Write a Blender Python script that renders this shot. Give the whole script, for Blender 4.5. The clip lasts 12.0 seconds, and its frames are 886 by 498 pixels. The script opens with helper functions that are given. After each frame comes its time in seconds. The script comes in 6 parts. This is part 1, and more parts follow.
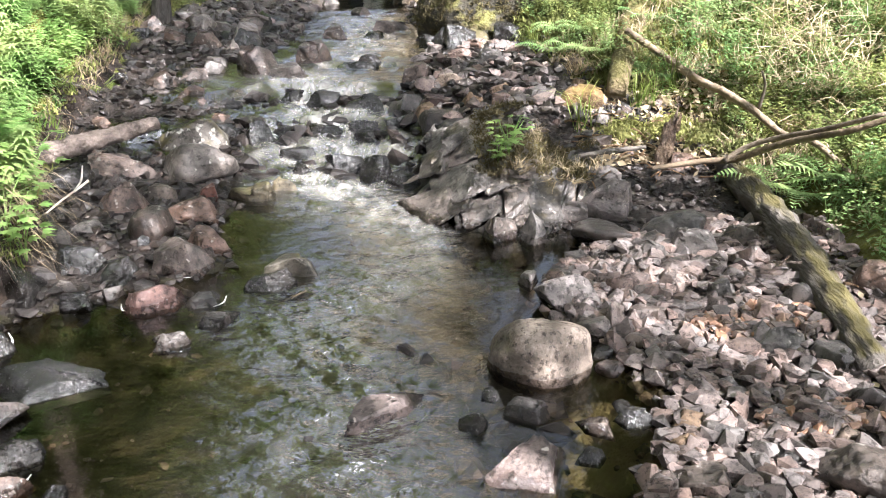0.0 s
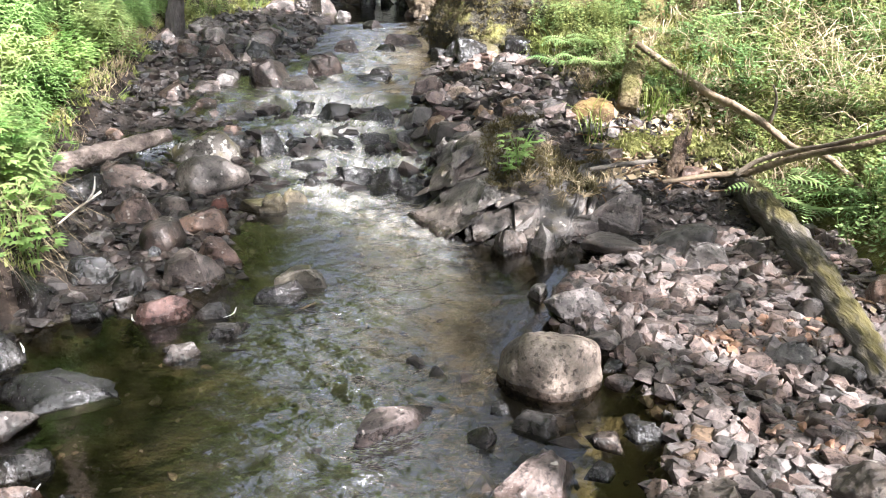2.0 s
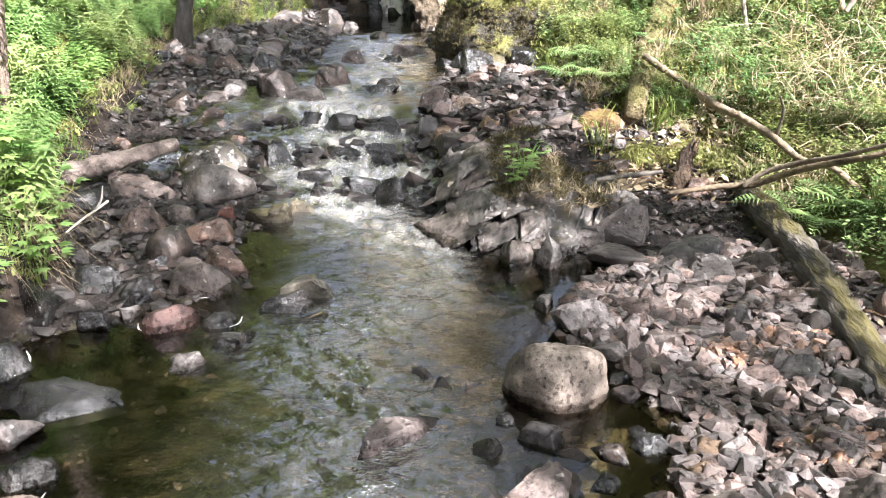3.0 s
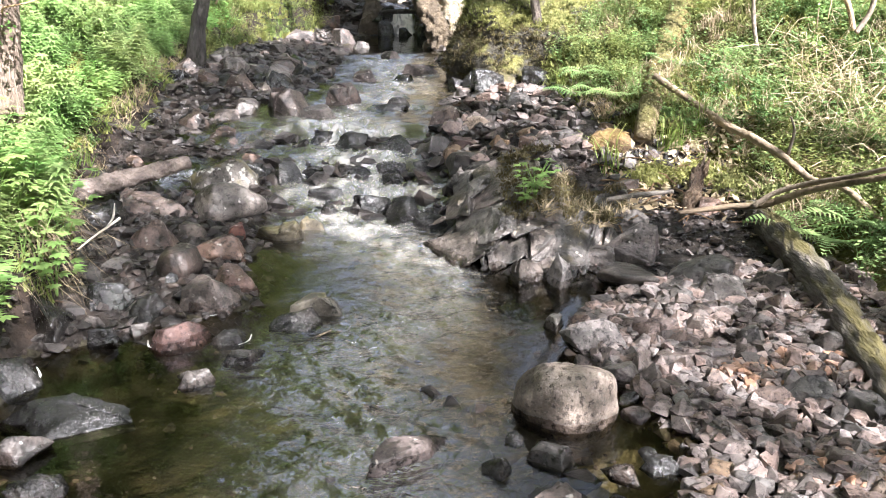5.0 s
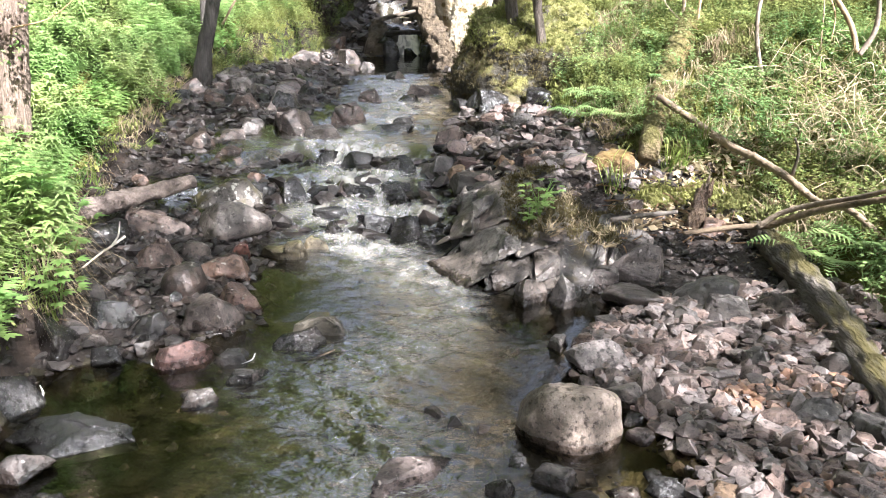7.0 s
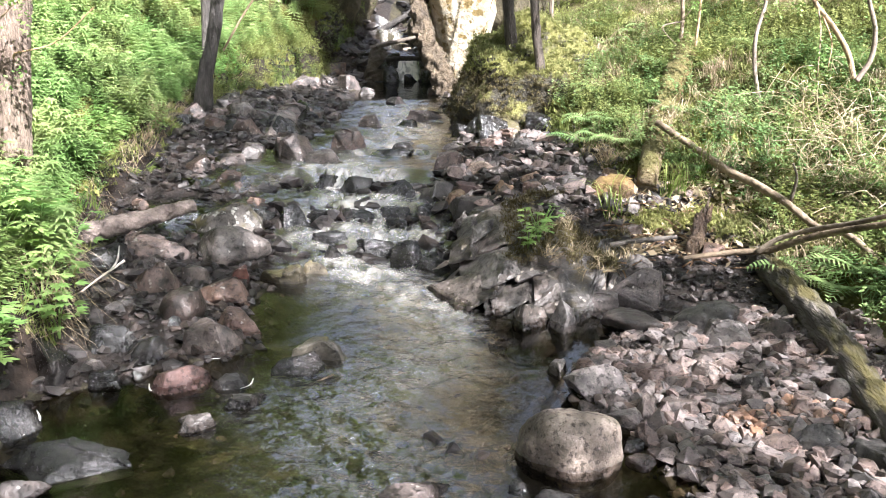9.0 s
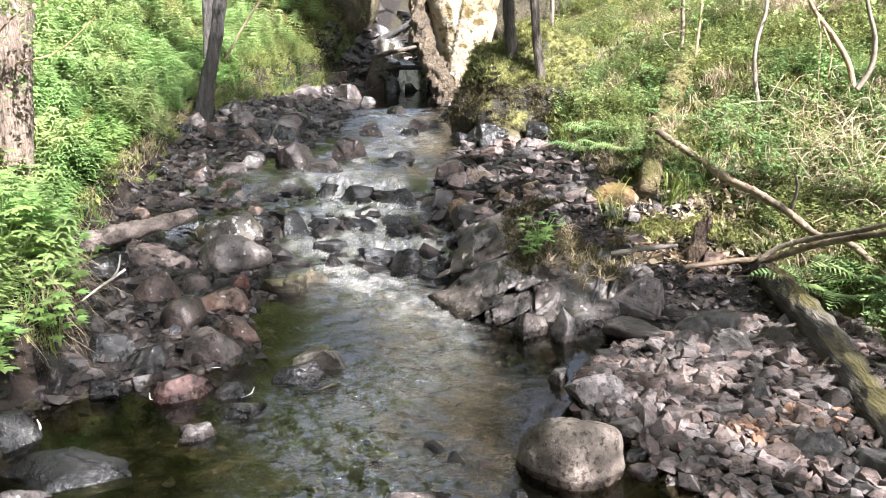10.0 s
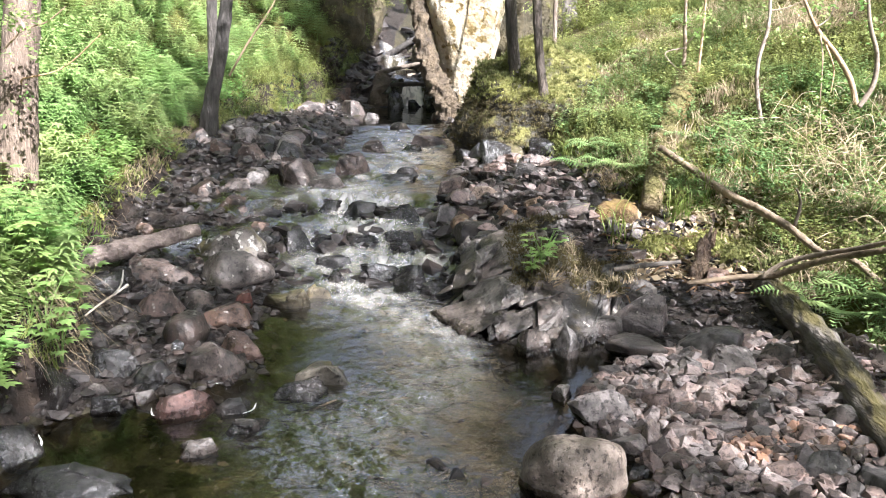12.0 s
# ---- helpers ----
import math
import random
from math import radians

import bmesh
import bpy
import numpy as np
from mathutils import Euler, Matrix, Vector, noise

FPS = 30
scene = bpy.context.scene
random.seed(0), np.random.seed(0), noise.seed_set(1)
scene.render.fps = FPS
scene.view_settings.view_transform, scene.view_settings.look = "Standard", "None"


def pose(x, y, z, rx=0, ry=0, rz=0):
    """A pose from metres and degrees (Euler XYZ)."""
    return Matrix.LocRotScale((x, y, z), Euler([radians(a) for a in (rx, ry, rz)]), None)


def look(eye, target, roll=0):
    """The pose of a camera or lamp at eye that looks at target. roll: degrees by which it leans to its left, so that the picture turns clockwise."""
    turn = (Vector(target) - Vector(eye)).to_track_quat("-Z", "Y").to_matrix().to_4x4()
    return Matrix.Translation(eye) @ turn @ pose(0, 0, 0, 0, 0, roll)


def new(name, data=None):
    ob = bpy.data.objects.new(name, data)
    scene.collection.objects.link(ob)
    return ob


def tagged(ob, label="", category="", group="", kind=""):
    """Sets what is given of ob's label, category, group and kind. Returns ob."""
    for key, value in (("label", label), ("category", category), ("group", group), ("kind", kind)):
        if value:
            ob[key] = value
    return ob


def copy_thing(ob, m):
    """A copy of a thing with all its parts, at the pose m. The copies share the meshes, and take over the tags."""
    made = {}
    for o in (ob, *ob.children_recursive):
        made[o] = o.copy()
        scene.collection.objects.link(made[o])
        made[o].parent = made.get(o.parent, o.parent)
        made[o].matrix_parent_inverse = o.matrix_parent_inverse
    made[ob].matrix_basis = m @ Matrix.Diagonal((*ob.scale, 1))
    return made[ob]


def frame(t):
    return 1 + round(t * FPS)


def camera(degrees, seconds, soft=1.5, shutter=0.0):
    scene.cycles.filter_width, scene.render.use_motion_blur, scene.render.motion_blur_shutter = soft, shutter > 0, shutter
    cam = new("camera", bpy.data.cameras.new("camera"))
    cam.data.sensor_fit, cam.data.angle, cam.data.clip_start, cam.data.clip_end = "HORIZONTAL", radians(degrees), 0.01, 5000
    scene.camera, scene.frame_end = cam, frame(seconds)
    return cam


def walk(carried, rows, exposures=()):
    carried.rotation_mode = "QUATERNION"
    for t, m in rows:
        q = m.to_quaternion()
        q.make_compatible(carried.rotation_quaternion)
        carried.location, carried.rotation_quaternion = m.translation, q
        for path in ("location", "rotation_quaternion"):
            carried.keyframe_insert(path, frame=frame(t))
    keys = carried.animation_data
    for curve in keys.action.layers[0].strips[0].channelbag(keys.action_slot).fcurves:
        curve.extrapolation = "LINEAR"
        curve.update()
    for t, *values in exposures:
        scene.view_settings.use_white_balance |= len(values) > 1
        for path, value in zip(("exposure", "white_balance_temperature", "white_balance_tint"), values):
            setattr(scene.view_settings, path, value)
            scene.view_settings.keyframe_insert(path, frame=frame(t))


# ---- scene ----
cam = camera(56.0, 12.0, 1.0)
PATH = [(0.0, -0.00, -22.00, -0.00), (0.5, 0.22, -21.79, -0.02), (1.0, 0.43, -21.60, -0.07), (1.5, 0.60, -21.41, -0.07), (2.0, 0.76, -21.14, -0.07), (2.5, 0.97, -20.80, -0.08), (3.0, 1.22, -20.43, -0.13), (5.0, 1.95, -19.15, -0.18), (5.5, 2.11, -18.84, -0.24), (6.0, 2.20, -18.52, -0.26), (6.5, 2.26, -18.18, -0.26), (7.0, 2.29, -17.80, -0.30), (9.0, 2.27, -16.11, -0.39), (9.5, 2.28, -15.80, -0.37), (10.0, 2.32, -15.51, -0.35), (10.5, 2.38, -15.23, -0.37), (11.0, 2.43, -14.94, -0.43), (11.5, 2.49, -14.67, -0.44), (12.0, 2.54, -14.42, -0.42)]
walk(cam, [(t, pose(0, 0, 1.7, 90 + p, r, y)) for t, y, p, r in PATH], [(0.0, 2.56, 5850, 15), (7.0, 2.48, 5800, 15), (12.0, 2.28, 5750, 15)])

# ---- light ----
SUN = Vector((0.50, -0.62, 0.78)).normalized()
world = bpy.data.worlds.new("world")
scene.world = world
world.use_nodes = True
wn = world.node_tree.nodes
sky = wn.new("ShaderNodeTexSky")
sky.sky_type, sky.sun_disc = "NISHITA", False
sky.sun_elevation, sky.sun_rotation = math.asin(SUN.z), math.atan2(SUN.x, SUN.y)
sky.air_density, sky.dust_density = 1.0, 6.0
wn["Background"].inputs[1].default_value = 0.105
haze = wn.new("ShaderNodeHueSaturation")
haze.inputs["Saturation"].default_value = 0.38
world.node_tree.links.new(sky.outputs[0], haze.inputs["Color"])
world.node_tree.links.new(haze.outputs[0], wn["Background"].inputs[0])
sun = new("sun", bpy.data.lights.new("sun", "SUN"))
sun.data.energy, sun.data.angle, sun.data.color = 4.6, radians(0.6), (1.0, 0.94, 0.84)
sun.matrix_world = look(SUN * 30, (0, 0, 0))


# ---- materials ----
def material(name, base, rough=0.8, alt=None, scale=6.0, detail_scale=60.0, bump=0.4, bump_dist=0.004, vary=0.35,
             per="object", spots=None, spot_scale=25.0, spot_amount=0.58, moss=None, moss_amount=0.5, spec=0.4, stretch=(1, 1, 1), chips=0.0, pits=False, wet=False):
    """Two scales of colour, fine relief, optional lichen spots and a moss cover on upward faces."""
    m = bpy.data.materials.new(name)
    m.use_nodes = True
    nt = m.node_tree
    nd, ln = nt.nodes, nt.links.new
    bs = nd["Principled BSDF"]
    bs.inputs["Roughness"].default_value = rough
    bs.inputs["Specular IOR Level"].default_value = spec
    mp = nd.new("ShaderNodeMapping")
    mp.inputs["Scale"].default_value = stretch
    geo = nd.new("ShaderNodeNewGeometry")
    ln(geo.outputs["Position"], mp.inputs[0])

    def tex(s, d=6.0, r=0.6):
        n = nd.new("ShaderNodeTexNoise")
        n.inputs["Scale"].default_value, n.inputs["Detail"].default_value, n.inputs["Roughness"].default_value = s, d, r
        ln(mp.outputs[0], n.inputs[0])
        return n.outputs["Fac"]

    def ramp(src, a, b):
        r = nd.new("ShaderNodeMapRange")
        r.inputs[1].default_value, r.inputs[2].default_value = a, b
        ln(src, r.inputs[0])
        return r.outputs[0]

    def mix(fac, a, b, mode="MIX"):
        x = nd.new("ShaderNodeMix")
        x.data_type, x.blend_type = "RGBA", mode
        for i, v in ((0, fac), (6, a), (7, b)):
            if isinstance(v, (int, float)):
                x.inputs[i].default_value = v
            elif isinstance(v, tuple):
                x.inputs[i].default_value = (*v, 1)
            else:
                ln(v, x.inputs[i])
        return x.outputs[2]

    alt = alt or tuple(c * 0.5 for c in base)
    col = mix(ramp(tex(scale), 0.35, 0.68), base, alt)
    fine = tex(detail_scale, 8.0, 0.7)
    col = mix(0.75, col, mix(ramp(fine, 0.25, 0.75), (0.45, 0.45, 0.45), (1.5, 1.5, 1.5)), "MULTIPLY")
    if pits:
        hollow = ramp(tex(34.0, 7.0, 0.75), 0.52, 0.60)
        col = mix(hollow, col, mix(1.0, col, (0.33, 0.32, 0.31), "MULTIPLY"))
        col = mix(ramp(tex(75.0, 2.0, 0.5), 0.66, 0.74), col, mix(1.0, col, (1.6, 1.57, 1.52), "MULTIPLY"))
    if per == "object":
        rnd = nd.new("ShaderNodeObjectInfo").outputs["Random"]
    else:
        rnd = geo.outputs["Random Per Island"]
    hs = nd.new("ShaderNodeHueSaturation")
    ln(col, hs.inputs["Color"])
    mr = nd.new("ShaderNodeMapRange")
    mr.inputs[3].default_value, mr.inputs[4].default_value = 1 - vary, 1 + vary
    ln(rnd, mr.inputs[0])
    ln(mr.outputs[0], hs.inputs["Value"])
    wob = nd.new("ShaderNodeMath")
    wob.operation = "MULTIPLY_ADD"
    ln(rnd, wob.inputs[0])
    wob.inputs[1].default_value, wob.inputs[2].default_value = 7.13, 0.0
    fr = nd.new("ShaderNodeMath")
    fr.operation = "FRACT"
    ln(wob.outputs[0], fr.inputs[0])
    sr = nd.new("ShaderNodeMapRange")
    sr.inputs[3].default_value, sr.inputs[4].default_value = 0.6, 1.35
    ln(fr.outputs[0], sr.inputs[0])
    ln(sr.outputs[0], hs.inputs["Saturation"])
    col = hs.outputs[0]
    if spots:
        col = mix(ramp(tex(spot_scale, 3.0, 0.5), spot_amount, spot_amount + 0.06), col, spots)
    if moss:
        sep = nd.new("ShaderNodeSeparateXYZ")
        ln(geo.outputs["Normal"], sep.inputs[0])
        add = nd.new("ShaderNodeMath")
        add.operation = "MULTIPLY_ADD"
        ln(sep.outputs["Z"], add.inputs[0])
        add.inputs[1].default_value = 0.35
        ln(tex(7.0), add.inputs[2])
        col = mix(ramp(add.outputs[0], 1.05 - moss_amount, 1.2 - moss_amount), col, mix(fine, tuple(c * 0.5 for c in moss), moss))
    low = None
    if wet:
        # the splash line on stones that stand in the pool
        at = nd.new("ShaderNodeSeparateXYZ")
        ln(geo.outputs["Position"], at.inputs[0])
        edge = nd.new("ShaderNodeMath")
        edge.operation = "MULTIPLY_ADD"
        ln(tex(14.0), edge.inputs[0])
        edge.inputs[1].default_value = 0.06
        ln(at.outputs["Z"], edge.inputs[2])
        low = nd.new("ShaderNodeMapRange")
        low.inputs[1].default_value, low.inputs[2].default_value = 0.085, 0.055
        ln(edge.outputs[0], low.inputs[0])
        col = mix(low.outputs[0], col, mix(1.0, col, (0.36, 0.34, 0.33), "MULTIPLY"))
    ln(col, bs.inputs["Base Color"])
    bp = nd.new("ShaderNodeBump")
    bp.inputs["Strength"].default_value, bp.inputs["Distance"].default_value = bump, bump_dist
    ln(fine, bp.inputs["Height"])
    bp2 = nd.new("ShaderNodeBump")
    bp2.inputs["Strength"].default_value, bp2.inputs["Distance"].default_value = bump, bump_dist * 4
    ln(tex(scale * 2.5, 5.0), bp2.inputs["Height"])
    ln(bp.outputs[0], bp2.inputs["Normal"])
    last = bp2.outputs[0]
    if pits:
        bp4 = nd.new("ShaderNodeBump")
        bp4.invert = True
        bp4.inputs["Strength"].default_value, bp4.inputs["Distance"].default_value = 0.5, 0.004
        ln(hollow, bp4.inputs["Height"])
        ln(last, bp4.inputs["Normal"])
        last = bp4.outputs[0]
    if chips:
        vor = nd.new("ShaderNodeTexVoronoi")
        vor.inputs["Scale"].default_value = chips
        warp = nd.new("ShaderNodeMix")
        warp.data_type = "VECTOR"
        warp.inputs[0].default_value = 0.06
        nz = nd.new("ShaderNodeTexNoise")
        nz.inputs["Scale"].default_value = chips * 0.7
        ln(mp.outputs[0], nz.inputs[0])
        ln(mp.outputs[0], warp.inputs[4])
        ln(nz.outputs["Color"], warp.inputs[5])
        ln(warp.outputs[1], vor.inputs["Vector"])
        bp3 = nd.new("ShaderNodeBump")
        bp3.inputs["Strength"].default_value, bp3.inputs["Distance"].default_value = 0.25, 0.2 / chips
        ln(vor.outputs["Distance"], bp3.inputs["Height"])
        ln(last, bp3.inputs["Normal"])
        last = bp3.outputs[0]
    ln(last, bs.inputs["Normal"])
    rr = nd.new("ShaderNodeMapRange")
    rr.inputs[3].default_value, rr.inputs[4].default_value = max(0.05, rough - 0.15), min(1, rough + 0.15)
    ln(fine, rr.inputs[0])
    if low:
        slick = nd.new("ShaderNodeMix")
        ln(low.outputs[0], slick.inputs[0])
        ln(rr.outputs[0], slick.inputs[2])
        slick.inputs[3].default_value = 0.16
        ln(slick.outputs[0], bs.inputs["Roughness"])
    else:
        ln(rr.outputs[0], bs.inputs["Roughness"])
    return m


def leaf_material(name, base, alt, through_amount=0.45, rough=0.5, vary=0.3):
    m = bpy.data.materials.new(name)
    m.use_nodes = True
    nt = m.node_tree
    nd, ln = nt.nodes, nt.links.new
    bs, out = nd["Principled BSDF"], nd["Material Output"]
    geo = nd.new("ShaderNodeNewGeometry")
    noi = nd.new("ShaderNodeTexNoise")
    noi.inputs["Scale"].default_value = 1.3
    ln(geo.outputs["Position"], noi.inputs[0])
    mx = nd.new("ShaderNodeMix")
    mx.data_type = "RGBA"
    mx.inputs[6].default_value, mx.inputs[7].default_value = (*base, 1), (*alt, 1)
    mr = nd.new("ShaderNodeMapRange")
    mr.inputs[1].default_value, mr.inputs[2].default_value = 0.38, 0.62
    ln(noi.outputs["Fac"], mr.inputs[0])
    ln(mr.outputs[0], mx.inputs[0])
    hs = nd.new("ShaderNodeHueSaturation")
    vr = nd.new("ShaderNodeMapRange")
    vr.inputs[3].default_value, vr.inputs[4].default_value = 1 - vary, 1 + vary
    ln(geo.outputs["Random Per Island"], vr.inputs[0])
    ln(vr.outputs[0], hs.inputs["Value"])
    ln(mx.outputs[2], hs.inputs["Color"])
    ln(hs.outputs[0], bs.inputs["Base Color"])
    bs.inputs["Roughness"].default_value = rough
    bs.inputs["Specular IOR Level"].default_value = 0.3
    tr = nd.new("ShaderNodeBsdfTranslucent")
    ln(hs.outputs[0], tr.inputs[0])
    sh = nd.new("ShaderNodeMixShader")
    sh.inputs[0].default_value = through_amount
    ln(bs.outputs[0], sh.inputs[1])
    ln(tr.outputs[0], sh.inputs[2])
    ln(sh.outputs[0], out.inputs[0])
    return m


def water_material():
    m = bpy.data.materials.new("water")
    m.use_nodes = True
    nt = m.node_tree
    nd, ln = nt.nodes, nt.links.new
    nd.remove(nd["Principled BSDF"])
    geo = nd.new("ShaderNodeNewGeometry")
    mp = nd.new("ShaderNodeMapping")
    mp.inputs["Scale"].default_value = (0.7, 1.15, 1.0)
    ln(geo.outputs["Position"], mp.inputs[0])
    flow = nd.new("ShaderNodeAttribute")
    flow.attribute_name = "flow"
    foam = nd.new("ShaderNodeAttribute")
    foam.attribute_name = "foam"

    def tex(s, d, dist=0.0):
        n = nd.new("ShaderNodeTexNoise")
        n.inputs["Scale"].default_value, n.inputs["Detail"].default_value, n.inputs["Distortion"].default_value = s, d, dist
        ln(mp.outputs[0], n.inputs[0])
        return n.outputs["Fac"]

    def mul(a, b):
        x = nd.new("ShaderNodeMath")
        x.operation = "MULTIPLY"
        for i, v in enumerate((a, b)):
            if isinstance(v, float):
                x.inputs[i].default_value = v
            else:
                ln(v, x.inputs[i])
        return x.outputs[0]

    bp = nd.new("ShaderNodeBump")
    bp.inputs["Distance"].default_value = 0.045
    ln(tex(8.0, 3.5, 0.35), bp.inputs["Height"])
    ln(flow.outputs["Fac"], bp.inputs["Strength"])
    bq = nd.new("ShaderNodeBump")
    bq.inputs["Distance"].default_value = 0.022
    ln(tex(26.0, 3.0, 0.5), bq.inputs["Height"])
    ln(flow.outputs["Fac"], bq.inputs["Strength"])
    ln(bp.outputs[0], bq.inputs["Normal"])
    gl = nd.new("ShaderNodeBsdfGlossy")
    gl.inputs["Roughness"].default_value = 0.03
    ln(bq.outputs[0], gl.inputs["Normal"])
    tp = nd.new("ShaderNodeBsdfTransparent")
    tp.inputs[0].default_value = (0.56, 0.53, 0.42, 1)
    fr = nd.new("ShaderNodeFresnel")
    fr.inputs[0].default_value = 1.38
    ln(bq.outputs[0], fr.inputs["Normal"])
    a = nd.new("ShaderNodeMixShader")
    sheen = nd.new("ShaderNodeMath")
    sheen.operation = "MULTIPLY_ADD"
    ln(flow.outputs["Fac"], sheen.inputs[0])
    sheen.inputs[1].default_value = 0.36
    ln(fr.outputs[0], sheen.inputs[2])
    ln(sheen.outputs[0], a.inputs[0])
    ln(tp.outputs[0], a.inputs[1])
    ln(gl.outputs[0], a.inputs[2])
    df = nd.new("ShaderNodeBsdfDiffuse")
    df.inputs[0].default_value = (0.78, 0.74, 0.67, 1)
    ln(bq.outputs[0], df.inputs["Normal"])
    streak = nd.new("ShaderNodeMapRange")
    streak.inputs[1].default_value, streak.inputs[2].default_value = 0.22, 0.9
    long = nd.new("ShaderNodeMapping")
    long.inputs["Scale"].default_value = (1.0, 0.3, 0.5)
    ln(geo.outputs["Position"], long.inputs[0])
    silk = nd.new("ShaderNodeTexNoise")
    silk.inputs["Scale"].default_value, silk.inputs["Detail"].default_value, silk.inputs["Distortion"].default_value = 11.0, 3.0, 0.9
    ln(long.outputs[0], silk.inputs[0])
    ln(silk.outputs["Fac"], streak.inputs[0])
    b = nd.new("ShaderNodeMixShader")
    ln(mul(foam.outputs["Fac"], streak.outputs[0]), b.inputs[0])
    ln(a.outputs[0], b.inputs[1])
    ln(df.outputs[0], b.inputs[2])
    ln(b.outputs[0], nd["Material Output"].inputs[0])
    return m


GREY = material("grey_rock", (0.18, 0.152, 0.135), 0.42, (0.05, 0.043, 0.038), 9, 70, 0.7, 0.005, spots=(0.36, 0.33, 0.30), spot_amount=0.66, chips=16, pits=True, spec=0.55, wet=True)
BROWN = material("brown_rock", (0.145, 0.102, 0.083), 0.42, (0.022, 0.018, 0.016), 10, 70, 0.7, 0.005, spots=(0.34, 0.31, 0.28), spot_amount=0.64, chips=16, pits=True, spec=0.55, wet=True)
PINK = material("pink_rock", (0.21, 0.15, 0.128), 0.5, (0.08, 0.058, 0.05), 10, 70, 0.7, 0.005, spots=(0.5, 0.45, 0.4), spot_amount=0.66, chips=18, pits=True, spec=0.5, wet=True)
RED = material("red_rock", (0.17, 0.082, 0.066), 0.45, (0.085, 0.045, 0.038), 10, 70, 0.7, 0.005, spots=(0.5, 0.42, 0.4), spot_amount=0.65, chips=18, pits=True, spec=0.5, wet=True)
TAN = material("tan_rock", (0.24, 0.178, 0.132), 0.7, (0.15, 0.112, 0.085), 8, 70, 0.5, pits=True)
DARK = material("dark_wet_rock", (0.030, 0.027, 0.025), 0.24, (0.010, 0.009, 0.009), 9, 60, 0.8, 0.005, spec=0.7, chips=18, pits=True)
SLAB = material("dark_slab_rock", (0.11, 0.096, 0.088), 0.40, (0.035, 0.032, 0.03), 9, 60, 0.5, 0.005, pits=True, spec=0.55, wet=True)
MOSSY = material("mossy_rock", (0.21, 0.18, 0.15), 0.8, (0.11, 0.095, 0.08), 8, 60, 0.7, spots=(0.4, 0.38, 0.34), moss=(0.105, 0.09, 0.04), moss_amount=0.40, chips=14, pits=True)
ALGAE = material("algae_rock", (0.13, 0.11, 0.075), 0.4, (0.055, 0.046, 0.034), 8, 60, 0.6, moss=(0.16, 0.145, 0.055), moss_amount=0.30, pits=True)
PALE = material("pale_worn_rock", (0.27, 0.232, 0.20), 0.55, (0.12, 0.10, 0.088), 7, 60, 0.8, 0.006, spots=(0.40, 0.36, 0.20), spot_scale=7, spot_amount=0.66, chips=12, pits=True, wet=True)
OCHRE = material("ochre_mossy_rock", (0.15, 0.105, 0.06), 0.85, (0.06, 0.042, 0.028), 8, 60, 0.9, 0.008, moss=(0.20, 0.135, 0.045), moss_amount=0.34, chips=10)
MOSSCRAG = material("moss_covered_rock", (0.10, 0.085, 0.055), 0.9, (0.03, 0.027, 0.02), 4, 40, 1.0, 0.015, moss=(0.21, 0.20, 0.06), moss_amount=0.44, chips=5)
BROWNCRAG = material("brown_mossy_rock", (0.17, 0.125, 0.075), 0.9, (0.055, 0.042, 0.03), 5, 40, 1.0, 0.03, spots=(0.34, 0.29, 0.2), spot_scale=12, spot_amount=0.68, chips=7)
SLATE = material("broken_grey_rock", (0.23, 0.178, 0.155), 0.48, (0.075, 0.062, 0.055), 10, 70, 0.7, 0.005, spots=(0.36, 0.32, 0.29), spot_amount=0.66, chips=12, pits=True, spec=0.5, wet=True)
GRAVEL = material("gravel_stone", (0.195, 0.152, 0.134), 0.65, (0.10, 0.082, 0.076), 12, 80, 0.5, vary=0.38, per="island", pits=True)
DRYSTONE = material("dry_brown_stone", (0.05, 0.04, 0.035), 0.45, (0.018, 0.015, 0.014), 9, 70, 0.6, vary=0.7, per="island", spots=(0.33, 0.30, 0.27), spot_amount=0.66, spec=0.5)
ORANGE = material("ochre_stone", (0.33, 0.215, 0.16), 0.7, (0.24, 0.165, 0.13), 12, 80, 0.5, vary=0.35, per="island")
GRAVEL_PART = material("gravel_stone_single", (0.23, 0.178, 0.158), 0.65, (0.13, 0.102, 0.093), 12, 80, 0.5, vary=0.38, pits=True)
WETSTONE = material("wet_stone", (0.052, 0.042, 0.037), 0.42, (0.018, 0.015, 0.014), 10, 60, 0.6, vary=0.6, per="island", spec=0.4, pits=True)
BED = material("stream_bed", (0.055, 0.048, 0.031), 0.8, (0.02, 0.018, 0.013), 9, 40, 0.8, 0.02)
# pale bed colour: sand by the right bank, painted golden reflection in the lanes
sand_and_glow = BED.node_tree.nodes.new("ShaderNodeAttribute")
sand_and_glow.attribute_name = "sand_and_glow"
blend = BED.node_tree.nodes.new("ShaderNodeMix")
blend.data_type = "RGBA"
blend.inputs[7].default_value = (0.42, 0.36, 0.22, 1)
shader = BED.node_tree.nodes["Principled BSDF"]
BED.node_tree.links.new(shader.inputs["Base Color"].links[0].from_socket, blend.inputs[6])
BED.node_tree.links.new(sand_and_glow.outputs["Fac"], blend.inputs[0])
BED.node_tree.links.new(blend.outputs[2], shader.inputs["Base Color"])
SILT = material("silt_gravel", (0.034, 0.027, 0.023), 0.6, (0.014, 0.012, 0.011), 12, 45, 1.0, 0.012)
SOIL = material("forest_floor", (0.10, 0.10, 0.035), 0.9, (0.055, 0.045, 0.025), 2.5, 35, 1.0, 0.03)
EARTH = material("bank_earth", (0.028, 0.02, 0.015), 0.9, (0.010, 0.008, 0.007), 6, 45, 1.0, 0.012)
